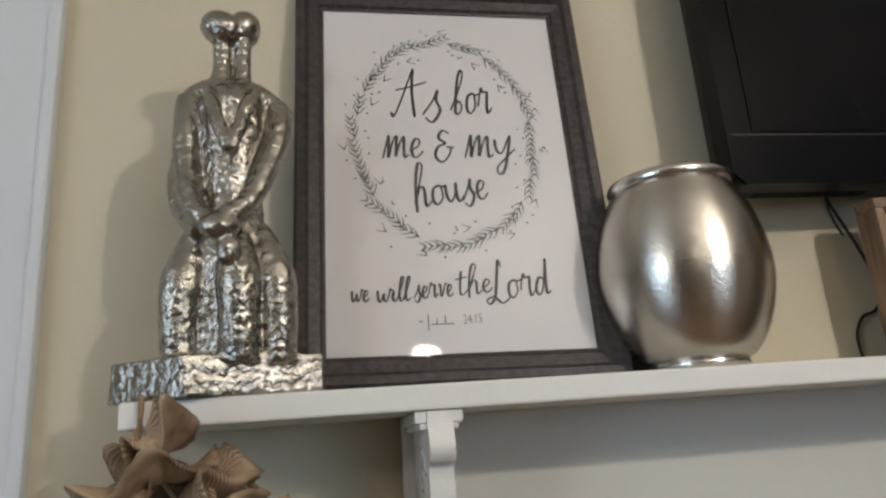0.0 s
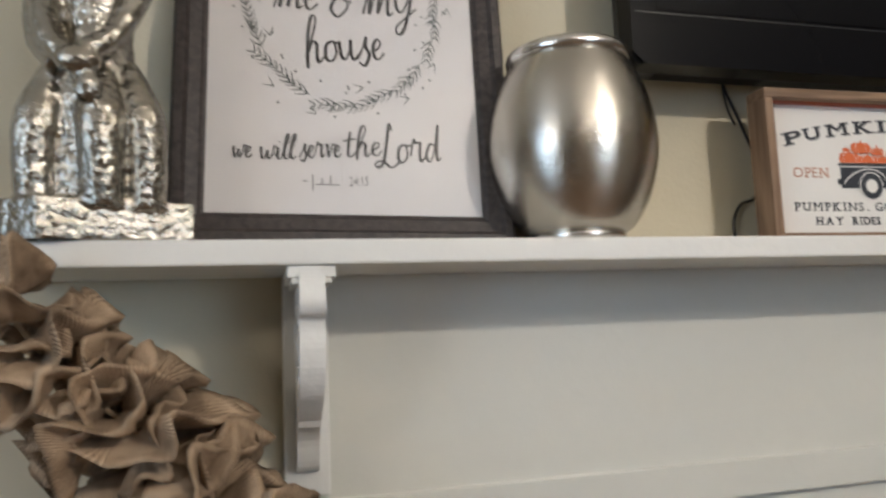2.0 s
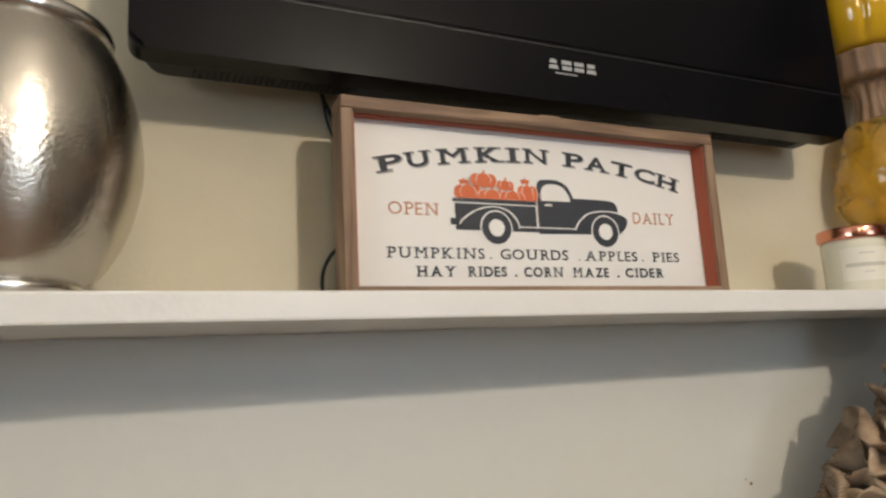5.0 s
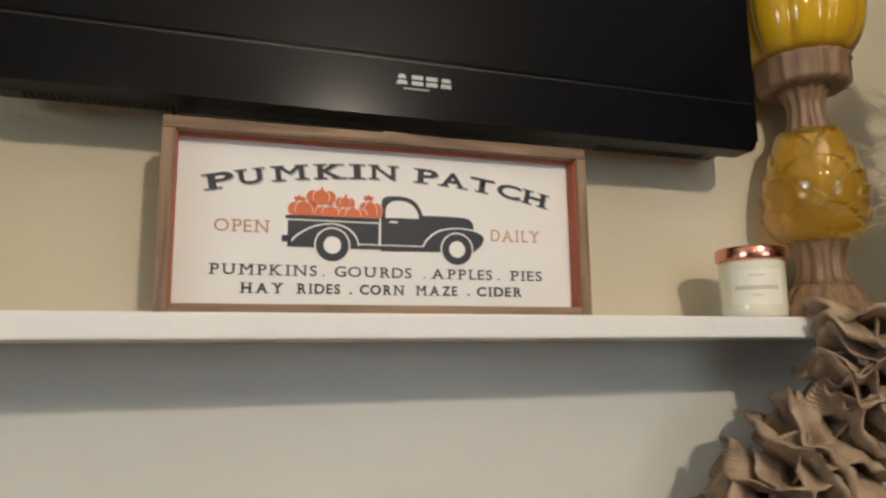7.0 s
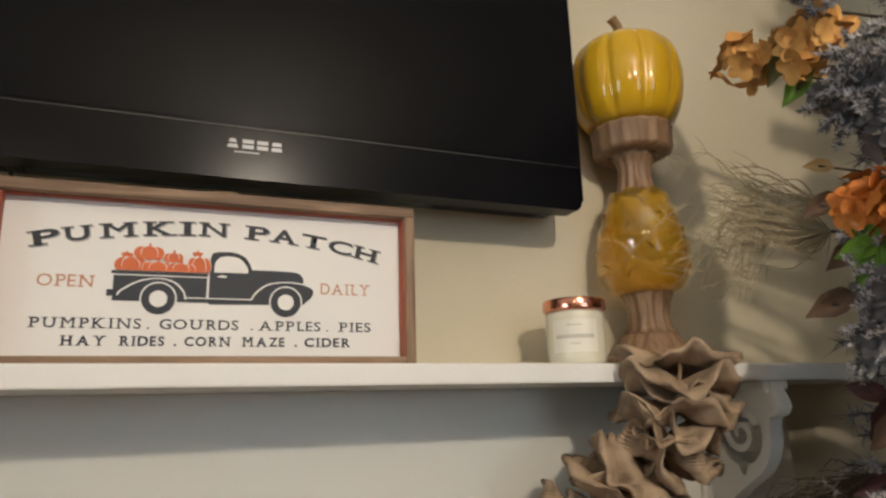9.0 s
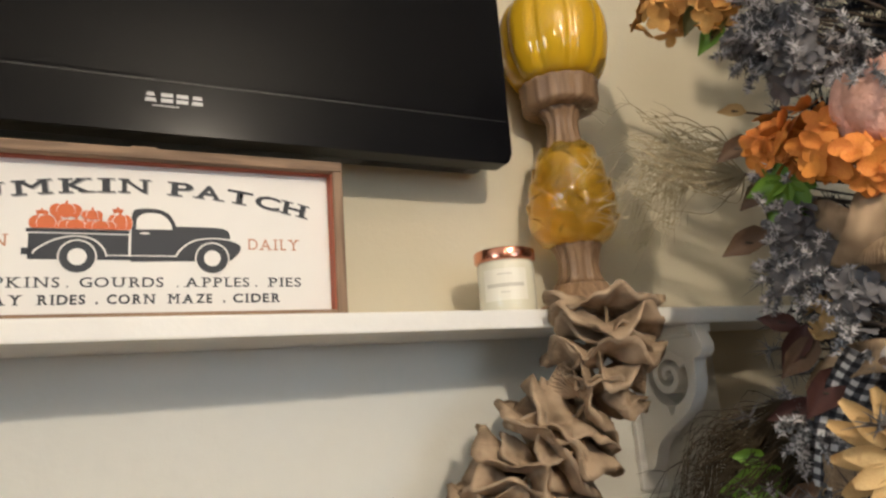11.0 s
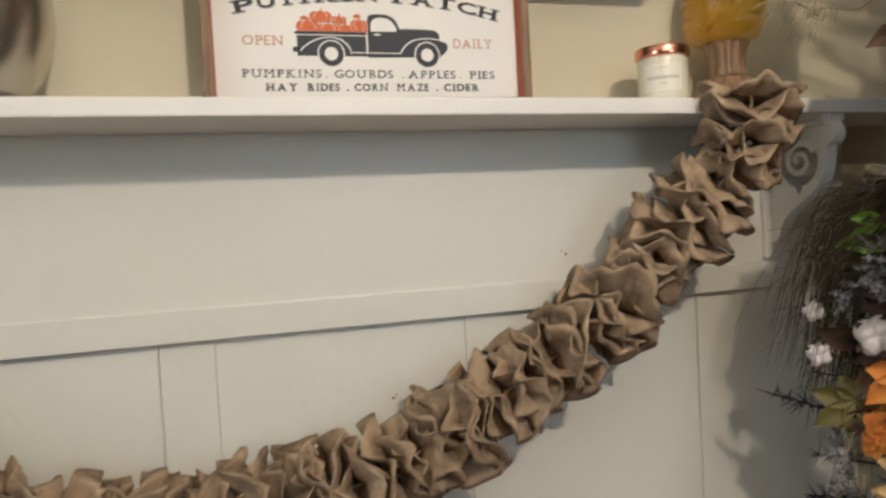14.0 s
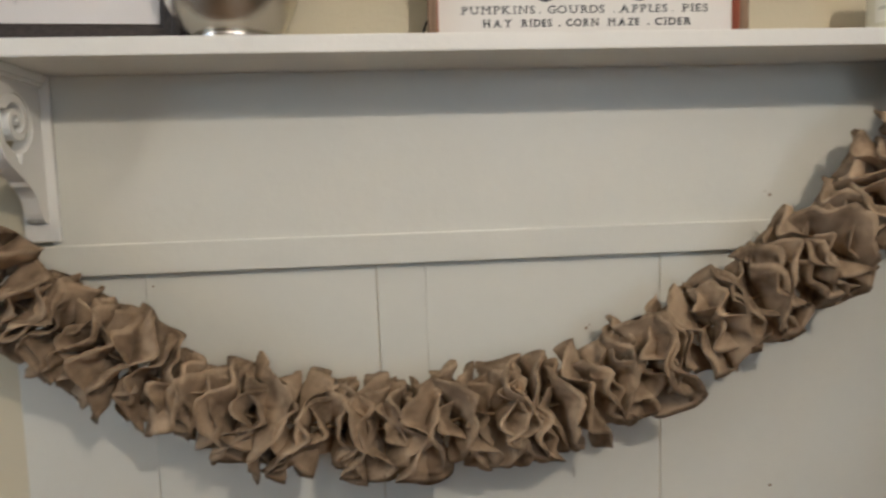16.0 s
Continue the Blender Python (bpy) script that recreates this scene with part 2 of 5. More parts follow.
GRASS = mat("dry_grass", (0.040, 0.026, 0.010), 0.8, vary=0.35, scale=30)
TWIG = mat("pale_twig", (0.34, 0.28, 0.17), 0.8, vary=0.3, scale=40)
BARK = mat("dark_bark", (0.05, 0.035, 0.025), 0.9, vary=0.3, scale=30)
BRASS = mat("dull_fixture_metal", (0.35, 0.30, 0.22), 0.35, 1.0)
GLOW = mat("bright_daylight_haze", (0.8, 0.85, 0.9), 0.9, Emission_Color=(0.62, 0.80, 1.0, 1), Emission_Strength=2.6)


# ---------------------------------------------------------------- mesh helpers
def finish(bm, name, material, smooth=False):
    me = bpy.data.meshes.new(name)
    bmesh.ops.recalc_face_normals(bm, faces=bm.faces)
    bm.to_mesh(me)
    bm.free()
    for m in (material if isinstance(material, (list, tuple)) else [material]):
        me.materials.append(m)
    if smooth:
        me.polygons.foreach_set("use_smooth", [True] * len(me.polygons))
    return me


def part(name, bm, material, parent=None, label="", smooth=False):
    ob = new(name, finish(bm, name, material, smooth))
    ob.parent = parent
    if label:
        ob["label"] = label
    return ob


def thing(name, m, label, category, group="", kind=""):
    ob = new(name)
    ob.empty_display_size = 0.05
    ob.matrix_world = m
    return tagged(ob, label, category, group, kind)


def box(bm, x0, x1, y0, y1, z0, z1, bevel=0.0):
    made = bmesh.ops.create_cube(bm, size=1)["verts"]
    for v in made:
        v.co = Vector((x0 + (v.co.x + 0.5) * (x1 - x0), y0 + (v.co.y + 0.5) * (y1 - y0), z0 + (v.co.z + 0.5) * (z1 - z0)))
    if bevel:
        edges = list({e for v in made for e in v.link_edges})
        bmesh.ops.bevel(bm, geom=edges, offset=bevel, segments=2, profile=0.6, affect="EDGES")
    return bm


def block(x0, x1, y0, y1, z0, z1, bevel=0.0):
    return box(bmesh.new(), x0, x1, y0, y1, z0, z1, bevel)


def lathe(bm, profile, seg=48, ribs=0, depth=0.0, at=(0, 0, 0)):
    """Turns (radius, height) pairs about z. ribs and depth flute the radius."""
    rings = []
    for r, z in profile:
        ring = []
        for k in range(seg):
            a = 2 * math.pi * k / seg
            rr = r * (1 - depth * (0.5 - 0.5 * math.cos(a * ribs))) if ribs else r
            ring.append(bm.verts.new((at[0] + rr * math.cos(a), at[1] + rr * math.sin(a), at[2] + z)))
        rings.append(ring)
    for a, b in zip(rings, rings[1:]):
        for k in range(seg):
            bm.faces.new((a[k], a[(k + 1) % seg], b[(k + 1) % seg], b[k]))
    bm.faces.new(rings[0][::-1])
    bm.faces.new(rings[-1])
    return bm


def smoothed(pairs, n=6):
    """Catmull-Rom through points of any size."""
    pts = [Vector(p) for p in pairs]
    out = []
    for i in range(len(pts) - 1):
        p0, p1, p2, p3 = pts[max(i - 1, 0)], pts[i], pts[i + 1], pts[min(i + 2, len(pts) - 1)]
        for k in range(n):
            t = k / n
            out.append(0.5 * ((2 * p1) + (p2 - p0) * t + (2 * p0 - 5 * p1 + 4 * p2 - p3) * t * t + (3 * p1 - p0 - 3 * p2 + p3) * t ** 3))
    out.append(pts[-1])
    return out


def tube(bm, points, radii, seg=8, flat=1.0):
    """A tube along points; radii is one number or one for each point."""
    pts = [Vector(p) for p in points]
    if not isinstance(radii, (list, tuple)):
        radii = [radii] * len(pts)
    up = Vector((0.31, 0.17, 0.93))
    rings = []
    for i, p in enumerate(pts):
        d = (pts[min(i + 1, len(pts) - 1)] - pts[max(i - 1, 0)]).normalized()
        a = d.cross(up)
        a = a.normalized() if a.length > 1e-4 else d.orthogonal().normalized()
        b = d.cross(a)
        rings.append([bm.verts.new(p + radii[i] * (math.cos(2 * math.pi * k / seg) * a + flat * math.sin(2 * math.pi * k / seg) * b)) for k in range(seg)])
    for r, q in zip(rings, rings[1:]):
        for k in range(seg):
            bm.faces.new((r[k], r[(k + 1) % seg], q[(k + 1) % seg], q[k]))
    if seg > 2:
        bm.faces.new(rings[0][::-1])
        bm.faces.new(rings[-1])
    return bm


def ball(bm, centre, radii, seg=16, turn=None):
    made = bmesh.ops.create_uvsphere(bm, u_segments=seg, v_segments=max(6, seg * 2 // 3), radius=1)["verts"]
    for v in made:
        c = Vector((v.co.x * radii[0], v.co.y * radii[1], v.co.z * radii[2]))
        v.co = (turn @ c if turn else c) + Vector(centre)
    return made


def slab(bm, outline, y0, y1):
    """A plate in the x-z plane with the given outline, from depth y0 to y1."""
    a = [bm.verts.new((x, y0, z)) for x, z in outline]
    b = [bm.verts.new((x, y1, z)) for x, z in outline]
    n = len(a)
    bm.faces.new(a)
    bm.faces.new(b[::-1])
    for k in range(n):
        bm.faces.new((a[k], b[k], b[(k + 1) % n], a[(k + 1) % n]))
    return bm


def glyphs(text, size, shear=0.0, offset=0.0, spacing=1.0, serif=False):
    """A flat mesh of one line of text in the x-z plane, centred on x, standing on z = 0. serif adds slab feet to the stems."""
    cu = bpy.data.curves.new("line", "FONT")
    cu.body, cu.size, cu.shear, cu.offset, cu.space_character = text, size, shear, offset, spacing
    cu.align_x, cu.resolution_u = "CENTER", 4
    ob = bpy.data.objects.new("line", cu)
    me = bpy.data.meshes.new_from_object(ob)
    bpy.data.objects.remove(ob)
    bm = bmesh.new()
    bm.from_mesh(me)
    bpy.data.meshes.remove(me)
    if serif and bm.verts:
        low, high = 0.0, max(v.co.y for v in bm.verts)
        x_min, x_max = min(v.co.x for v in bm.verts), max(v.co.x for v in bm.verts)
        feet = []
        for e in bm.edges:
            a, b = e.verts[0].co, e.verts[1].co
            mid = ((a.x + b.x) / 2 - x_min) / (x_max - x_min)
            if abs(a.y - b.y) < 0.004 * size and 0.04 * size < abs(a.x - b.x) < 0.24 * size and len(e.link_faces) == 1:
                for level, way in ((low, 1), (high, -1)):
                    if abs(a.y - level) < 0.03 * size and not (text in "MA" and 0.25 < mid < 0.75) and not (text == "N" and way == 1 and mid > 0.5) and not (text == "R" and way == 1 and mid > 0.5):
                        feet.append((min(a.x, b.x), max(a.x, b.x), a.y, way))
        for x0, x1, y, way in feet:
            g, h = 0.10 * size, 0.065 * size * way
            bm.faces.new([bm.verts.new(p) for p in ((x0 - g, y, 0), (x1 + g, y, 0), (x1 + g, y + h, 0), (x0 - g, y + h, 0))])
    for v in bm.verts:
        v.co = Vector((v.co.x, 0, v.co.y))
    return bm


def moved(bm, m):
    bmesh.ops.transform(bm, matrix=m, verts=bm.verts)
    return bm


def add_to(bm, other):
    """Pours another bmesh into bm."""
    me = bpy.data.meshes.new("pour")
    other.to_mesh(me)
    other.free()
    bm.from_mesh(me)
    bpy.data.meshes.remove(me)
    return bm


# ---------------------------------------------------------------- structure
W = 0.903            # plane of the wall above the shelf
TOP, BOT = 1.385, 1.362
FRONT = 0.746


def struct(name, bm, material, label, parent=None):
    ob = part(name, bm, material, parent)
    return tagged(ob, label, name.split("_")[0], kind="structure")


struct("wall_north", block(-2.3, 3.2, W, W + 0.12, 0, 2.5), WALL, "cream yellow painted wall behind the mantel shelf")
# side and rear walls stay out of view; their dark colour dims reflections
struct("wall_east", block(3.2, 3.32, -3.1, W + 0.12, 0, 2.5), DIMROOM, "unseen side wall of the room in darkened brown beige")
bm = block(-2.42, -2.3, -3.1, -1.6, 0, 2.5)
box(bm, -2.42, -2.3, -0.2, W + 0.12, 0, 2.5)
box(bm, -2.42, -2.3, -1.6, -0.2, 0, 0.9)
box(bm, -2.42, -2.3, -1.6, -0.2, 2.2, 2.5)
struct("wall_west", bm, DIMROOM, "unseen side wall in darkened brown beige with a window opening")
bm = block(-2.42, 1.0, -3.22, -3.1, 0, 2.5)
box(bm, 2.4, 3.32, -3.22, -3.1, 0, 2.5)
box(bm, 1.0, 2.4, -3.22, -3.1, 0, 0.9)
box(bm, 1.0, 2.4, -3.22, -3.1, 2.2, 2.5)
struct("wall_south", bm, DIMROOM, "unseen rear wall in darkened brown beige with a window opening")
struct("floor", block(-2.42, 3.32, -3.22, W + 0.12, -0.1, 0), FLOORWOOD, "brown wooden floor boards of the room")
struct("ceiling", block(-2.42, 3.32, -3.22, W + 0.12, 2.5, 2.6), CEIL, "plain white painted ceiling of the room")
for nm, args in (("window_1", (-2.40, -2.38, -1.6, -0.2, 0.9, 2.2)), ("window_2", (1.0, 2.4, -3.20, -3.18, 0.9, 2.2))):
    win = thing(nm, Matrix(), "bright daylit window with a plain white frame", "window", kind="structure")
    x0, x1, y0, y1, z0, z1 = args
    part("pane", block(*args), GLOW, win)
    f = bmesh.new()
    if nm == "window_1":
        for a in ((y0, y0 + 0.05, z0, z1), (y1 - 0.05, y1, z0, z1), (y0 + 0.05, y1 - 0.05, z0, z0 + 0.05), (y0 + 0.05, y1 - 0.05, z1 - 0.05, z1), (-0.92, -0.88, z0 + 0.05, z1 - 0.05)):
            box(f, -2.37, -2.31, *a)
    else:
        for a in ((x0, x0 + 0.05, z0, z1), (x1 - 0.05, x1, z0, z1), (x0 + 0.05, x1 - 0.05, z0, z0 + 0.05), (x0 + 0.05, x1 - 0.05, z1 - 0.05, z1), (1.68, 1.72, z0 + 0.05, z1 - 0.05)):
            box(f, a[0], a[1], -3.17, -3.11, a[2], a[3])
    part("window_frame", f, TRIM, win)

# pale casing at the wall's left end
bm = block(-0.60, -0.424, W - 0.012, W, 0.0, 2.5, 0.003)
box(bm, -0.430, -0.415, W - 0.018, W, 0.0, 2.5, 0.004)
struct("trim_casing", bm, TRIM, "pale grey white painted door casing on the wall")

# mantel shelf, frieze board, batten and panels
shelf = thing("mantel_shelf", Matrix(), "white painted wooden mantel shelf with a worn front edge", "shelf", kind="structure")
part("board", block(-0.288, 1.80, FRONT, W, BOT, TOP, 0.0025), SHELF, shelf)
surround = thing("fireplace_surround", Matrix(), "cream white painted board surround below the mantel shelf", "surround", kind="structure")
part("frieze_board", block(-0.008, 1.64, 0.890, W, 1.1225, BOT, 0.001), WHITE, surround)
part("batten", block(-0.075, 1.64, 0.884, W, 1.0785, 1.1235, 0.002), WHITE, surround)
for x0, x1, d in ((-0.075, 0.1135, 0.8993), (0.1137, 0.4508, 0.9), (0.4522, 0.5253, 0.8993), (0.5255, 0.8938, 0.9), (0.8952, 1.3173, 0.9), (1.3187, 1.64, 0.899)):
    part("panel", block(x0, x1, d, 0.9029, 0.02, 1.0760, 0.0016), WHITE, surround)


for x, y, z, r in ((0.775, 0.8999, 0.963, 0.0028), (0.780, 0.8999, 0.968, 0.0016), (1.068, 0.8899, 1.162, 0.0026), (1.081, 0.8999, 0.685, 0.003), (0.124, 0.8999, 1.058, 0.0016), (1.060, 0.8899, 1.168, 0.0014)):
    bm = bmesh.new()
    bmesh.ops.create_circle(bm, cap_ends=True, segments=9, radius=r)
    for v in bm.verts:
        v.co = Vector((x + v.co.x, y - 0.0003, z + v.co.y * 0.8))
    part("nail_hole", bm, STEM, surround)


# ---------------------------------------------------------------- brackets
def bracket(m, label):
    """Sawn scroll bracket in its own frame: y towards the room is minus, z up; origin at the wall under the shelf."""
    br = thing("shelf_bracket", m, label, "bracket", "brackets under the mantel shelf")
    part("back_plate", block(-0.024, 0.024, -0.009, 0.0, -0.232, -0.001, 0.002), SHELF, br)
    front = smoothed([(-0.1480, -0.0010), (-0.1490, -0.012), (-0.1560, -0.026), (-0.1570, -0.036), (-0.1500, -0.045), (-0.1400, -0.047), (-0.1370, -0.056), (-0.1360, -0.075), (-0.1290, -0.098), (-0.1130, -0.119), (-0.0860, -0.136), (-0.060, -0.152), (-0.040, -0.170), (-0.027, -0.198), (-0.0095, -0.206)], 4)
    back = [Vector((-0.0095, -0.16)), Vector((-0.0095, -0.11)), Vector((-0.0095, -0.06)), Vector((-0.0095, -0.001)), Vector((-0.05, -0.001)), Vector((-0.10, -0.001))]
    cy, cz, hole = -0.081, -0.072, 0.0395

    def sawn(loops, half):
        """A board between x = -half and half, bounded by closed loops."""
        bm = bmesh.new()
        edges = []
        for loop in loops:
            vs = [bm.verts.new((-half, y, z)) for y, z in loop]
            edges += [bm.edges.new((a, b)) for a, b in zip(vs, vs[1:] + vs[:1])]
        bmesh.ops.triangle_fill(bm, edges=edges, use_beauty=True, use_dissolve=False)
        grown = bmesh.ops.extrude_face_region(bm, geom=bm.faces[:])
        bmesh.ops.translate(bm, vec=(2 * half, 0, 0), verts=[v for v in grown["geom"] if isinstance(v, bmesh.types.BMVert)])
        bmesh.ops.recalc_face_normals(bm, faces=bm.faces[:])
        return bm

    # round opening with a pointed slit running down from it
    ring = []
    for k in range(40):
        a = -math.pi / 2 + 0.22 + (2 * math.pi - 0.44) * k / 39
        ring.append((cy + 0.006 + hole * math.cos(a), cz + hole * math.sin(a)))
    ring += [(cy + 0.004, cz - 0.052), (cy + 0.022, cz - 0.082), (cy + 0.010, cz - 0.052)]
    part("scroll_board", sawn([[(p.x * 0.945, p.y) for p in front] + [(p.x, p.y) for p in back], ring], 0.0115), SHELF, br)
    cap = block(-0.0220, 0.0220, -0.1375, -0.0095, -0.0115, -0.0006, 0.0015)
    box(cap, -0.0180, 0.0180, -0.1360, -0.0095, -0.0170, -0.0115, 0.0012)
    part("cap", cap, SHELF, br)
    # curled scroll left standing inside the opening
    mid = []
    for k in range(46):
        u = k / 45
        a = 2.75 - u * 3.1 * math.pi
        r = 0.0335 - 0.0285 * u ** 0.9
        w = 0.0058 * (1 - 0.45 * u)
        mid.append((a, r, w))
    outer = [(cy + 0.004 + (r + w) * math.cos(a), cz + 0.003 + (r + w) * math.sin(a)) for a, r, w in mid]
    inner = [(cy + 0.004 + (r - w) * math.cos(a), cz + 0.003 + (r - w) * math.sin(a)) for a, r, w in mid]
    bm = bmesh.new()
    sides = [[[bm.verts.new((x, y, z)) for y, z in line] for line in (outer, inner)] for x in (-0.0125, 0.0125)]
    (ao, ai), (bo, bi) = sides
    for k in range(len(mid) - 1):
        for q in ((ao[k], ao[k + 1], ai[k + 1], ai[k]), (bo[k], bi[k], bi[k + 1], bo[k + 1]), (ao[k], bo[k], bo[k + 1], ao[k + 1]), (ai[k], ai[k + 1], bi[k + 1], bi[k])):
            bm.faces.new(q)
    bm.faces.new((ao[0], ai[0], bi[0], bo[0]))
    bm.faces.new((ao[-1], bo[-1], bi[-1], ai[-1]))
    bmesh.ops.recalc_face_normals(bm, faces=bm.faces[:])
    part("volute", bm, SHELF, br)
    return br


left_bracket = bracket(pose(-0.0155, 0.8885, BOT), "white painted sawn scroll bracket under the mantel shelf")
copy_thing(left_bracket, pose(1.476, 0.8895, BOT))


# ---------------------------------------------------------------- brush lettering
def brush_strokes(ch):
    """Advance width and pen strokes of one brush letter; the x-height is 1."""
    if ch == "A":
        return 1.25, [[(0, 0.1), (0.12, -0.05), (0.42, 0.9), (0.72, 2.05)], [(0.72, 2.05), (0.74, 1.0), (0.9, -0.1)], [(0.1, 1.05), (0.6, 1.2), (1.3, 1.45)]]
    if ch == "s":
        return 0.75, [[(-0.05, 0), (0.3, 0.6), (0.48, 1.1), (0.45, 0.65), (0.62, 0.2), (0.35, -0.3), (0.05, -0.1)]]
    if ch == "f":
        return 0.95, [[(-0.05, 0.1), (0.35, 0.8), (0.75, 1.7), (0.68, 2.1), (0.45, 1.7), (0.3, 0.6), (0.3, 0), (0.5, -0.05), (0.7, 0.25), (0.55, 0.55), (0.35, 0.45)]]
    if ch == "o":
        return 0.85, [[(0.45, 0.95), (0.15, 0.75), (0.1, 0.2), (0.35, -0.02), (0.65, 0.3), (0.6, 0.8), (0.45, 0.95), (0.7, 0.85), (0.9, 0.95)]]
    if ch == "r":
        return 0.95, [[(0.0, 0.3), (0.2, 1.2), (0.32, 1.0), (0.6, 1.02), (0.58, 0.4), (0.66, 0.0), (0.95, 0.3)]]
    if ch == "m":
        return 1.4, [[(0, -0.05), (0.15, 0.7), (0.25, 1.15)], [(0.25, 1.15), (0.28, 0.5), (0.3, 0), (0.45, 0.7), (0.65, 1.1), (0.68, 0.5), (0.68, 0.05), (0.85, 0.7), (1.05, 1.05), (1.08, 0.4), (1.15, 0), (1.35, 0.15)]]
    if ch == "e":
        return 0.7, [[(-0.05, 0.35), (0.35, 0.5), (0.5, 0.8), (0.3, 0.95), (0.1, 0.6), (0.15, 0.1), (0.4, 0), (0.7, 0.3)]]
    if ch == "&":
        return 1.15, [[(0.75, 1.2), (0.4, 1.35), (0.2, 1.0), (0.55, 0.75), (0.2, 0.6), (0.05, 0.2), (0.4, -0.1), (0.8, 0.25), (0.85, 0.6)], [(0.6, 0.6), (1.05, 0.55)]]
    if ch == "y":
        return 1.0, [[(0, 0.9), (0.1, 0.35), (0.35, 0.2), (0.65, 0.9), (0.75, 1.1)], [(0.75, 1.1), (0.65, 0.2), (0.45, -0.7), (0.2, -0.85), (0.15, -0.5), (0.6, 0), (1.0, 0.4)]]
    if ch == "h":
        return 0.95, [[(0, 0.2), (0.35, 1.1), (0.6, 2.0), (0.4, 2.2), (0.2, 1.5), (0.1, 0.4), (0.1, -0.3)], [(0.1, 0.3), (0.4, 0.95), (0.6, 0.8), (0.6, 0.2), (0.7, -0.05), (0.95, 0.2)]]
    if ch == "u":
        return 0.95, [[(0, 0.9), (0.05, 0.3), (0.25, 0.05), (0.5, 0.4), (0.6, 1.0)], [(0.6, 1.0), (0.6, 0.3), (0.75, 0), (1.0, 0.3)]]
    if ch == "w":
        return 1.15, [[(0, 1.0), (0.1, 0.2), (0.3, 0.05), (0.5, 0.7), (0.55, 0.2), (0.75, 0.05), (0.95, 0.6), (1.0, 1.05), (1.2, 0.9)]]
    if ch == "i":
        return 0.45, [[(0, 0.2), (0.15, 0.9), (0.15, 0.2), (0.3, 0), (0.5, 0.25)], [(0.2, 1.35), (0.22, 1.45)]]
    if ch == "l":
        return 0.52, [[(0, 0.2), (0.35, 1.2), (0.5, 1.9), (0.35, 2.0), (0.2, 1.2), (0.2, 0.3), (0.35, 0), (0.6, 0.25)]]
    if ch == "v":
        return 0.85, [[(0, 0.9), (0.2, 1.0), (0.3, 0.1), (0.45, 0.2), (0.7, 1.0), (0.9, 0.95)]]
    if ch == "t":
        return 0.6, [[(0.25, 1.8), (0.15, 0.8), (0.15, 0.1), (0.35, 0), (0.6, 0.3)], [(-0.2, 1.15), (0.6, 1.3)]]
    if ch == "L":
        return 1.05, [[(0.75, 1.7), (0.6, 2.1), (0.45, 1.2), (0.25, 0.1), (-0.1, -0.25), (-0.25, 0.0), (0.2, 0.1), (0.7, -0.25), (1.2, 0.0)]]
    if ch == "d":
        return 1.0, [[(0.6, 0.8), (0.3, 0.95), (0.05, 0.4), (0.2, 0), (0.5, 0.4), (0.8, 2.0)], [(0.8, 2.0), (0.7, 0.6), (0.75, 0.05), (1.0, 0.2)]]
    return 0.55, []


def brush_line(text, width, xh, thick):
    """One line of brush script from x = 0 to width in the x-z plane: downstrokes thick, upstrokes thin."""
    strokes, x = [], 0.0
    for ch in text:
        step, lines = brush_strokes(ch)
        strokes += [[(px + x + 0.10 * pz, pz) for px, pz in one] for one in lines]
        x += step
    k = width / x
    bm = bmesh.new()
    for one in strokes:
        pts = smoothed([(px * k, pz * xh) for px, pz in one], 6)
        left, right, n = [], [], len(pts)
        for i, p in enumerate(pts):
            d = (pts[min(i + 1, n - 1)] - pts[max(i - 1, 0)]).normalized()
            wd = thick * (0.60 + 0.40 * max(0.0, -d.y)) * (0.55 if i in (0, n - 1) else 1.0)
            left.append(bm.verts.new((p.x - d.y * wd, 0, p.y + d.x * wd)))
            right.append(bm.verts.new((p.x + d.y * wd, 0, p.y - d.x * wd)))
        for i in range(n - 1):
            bm.faces.new((left[i], left[i + 1], right[i + 1], right[i]))
    return bm


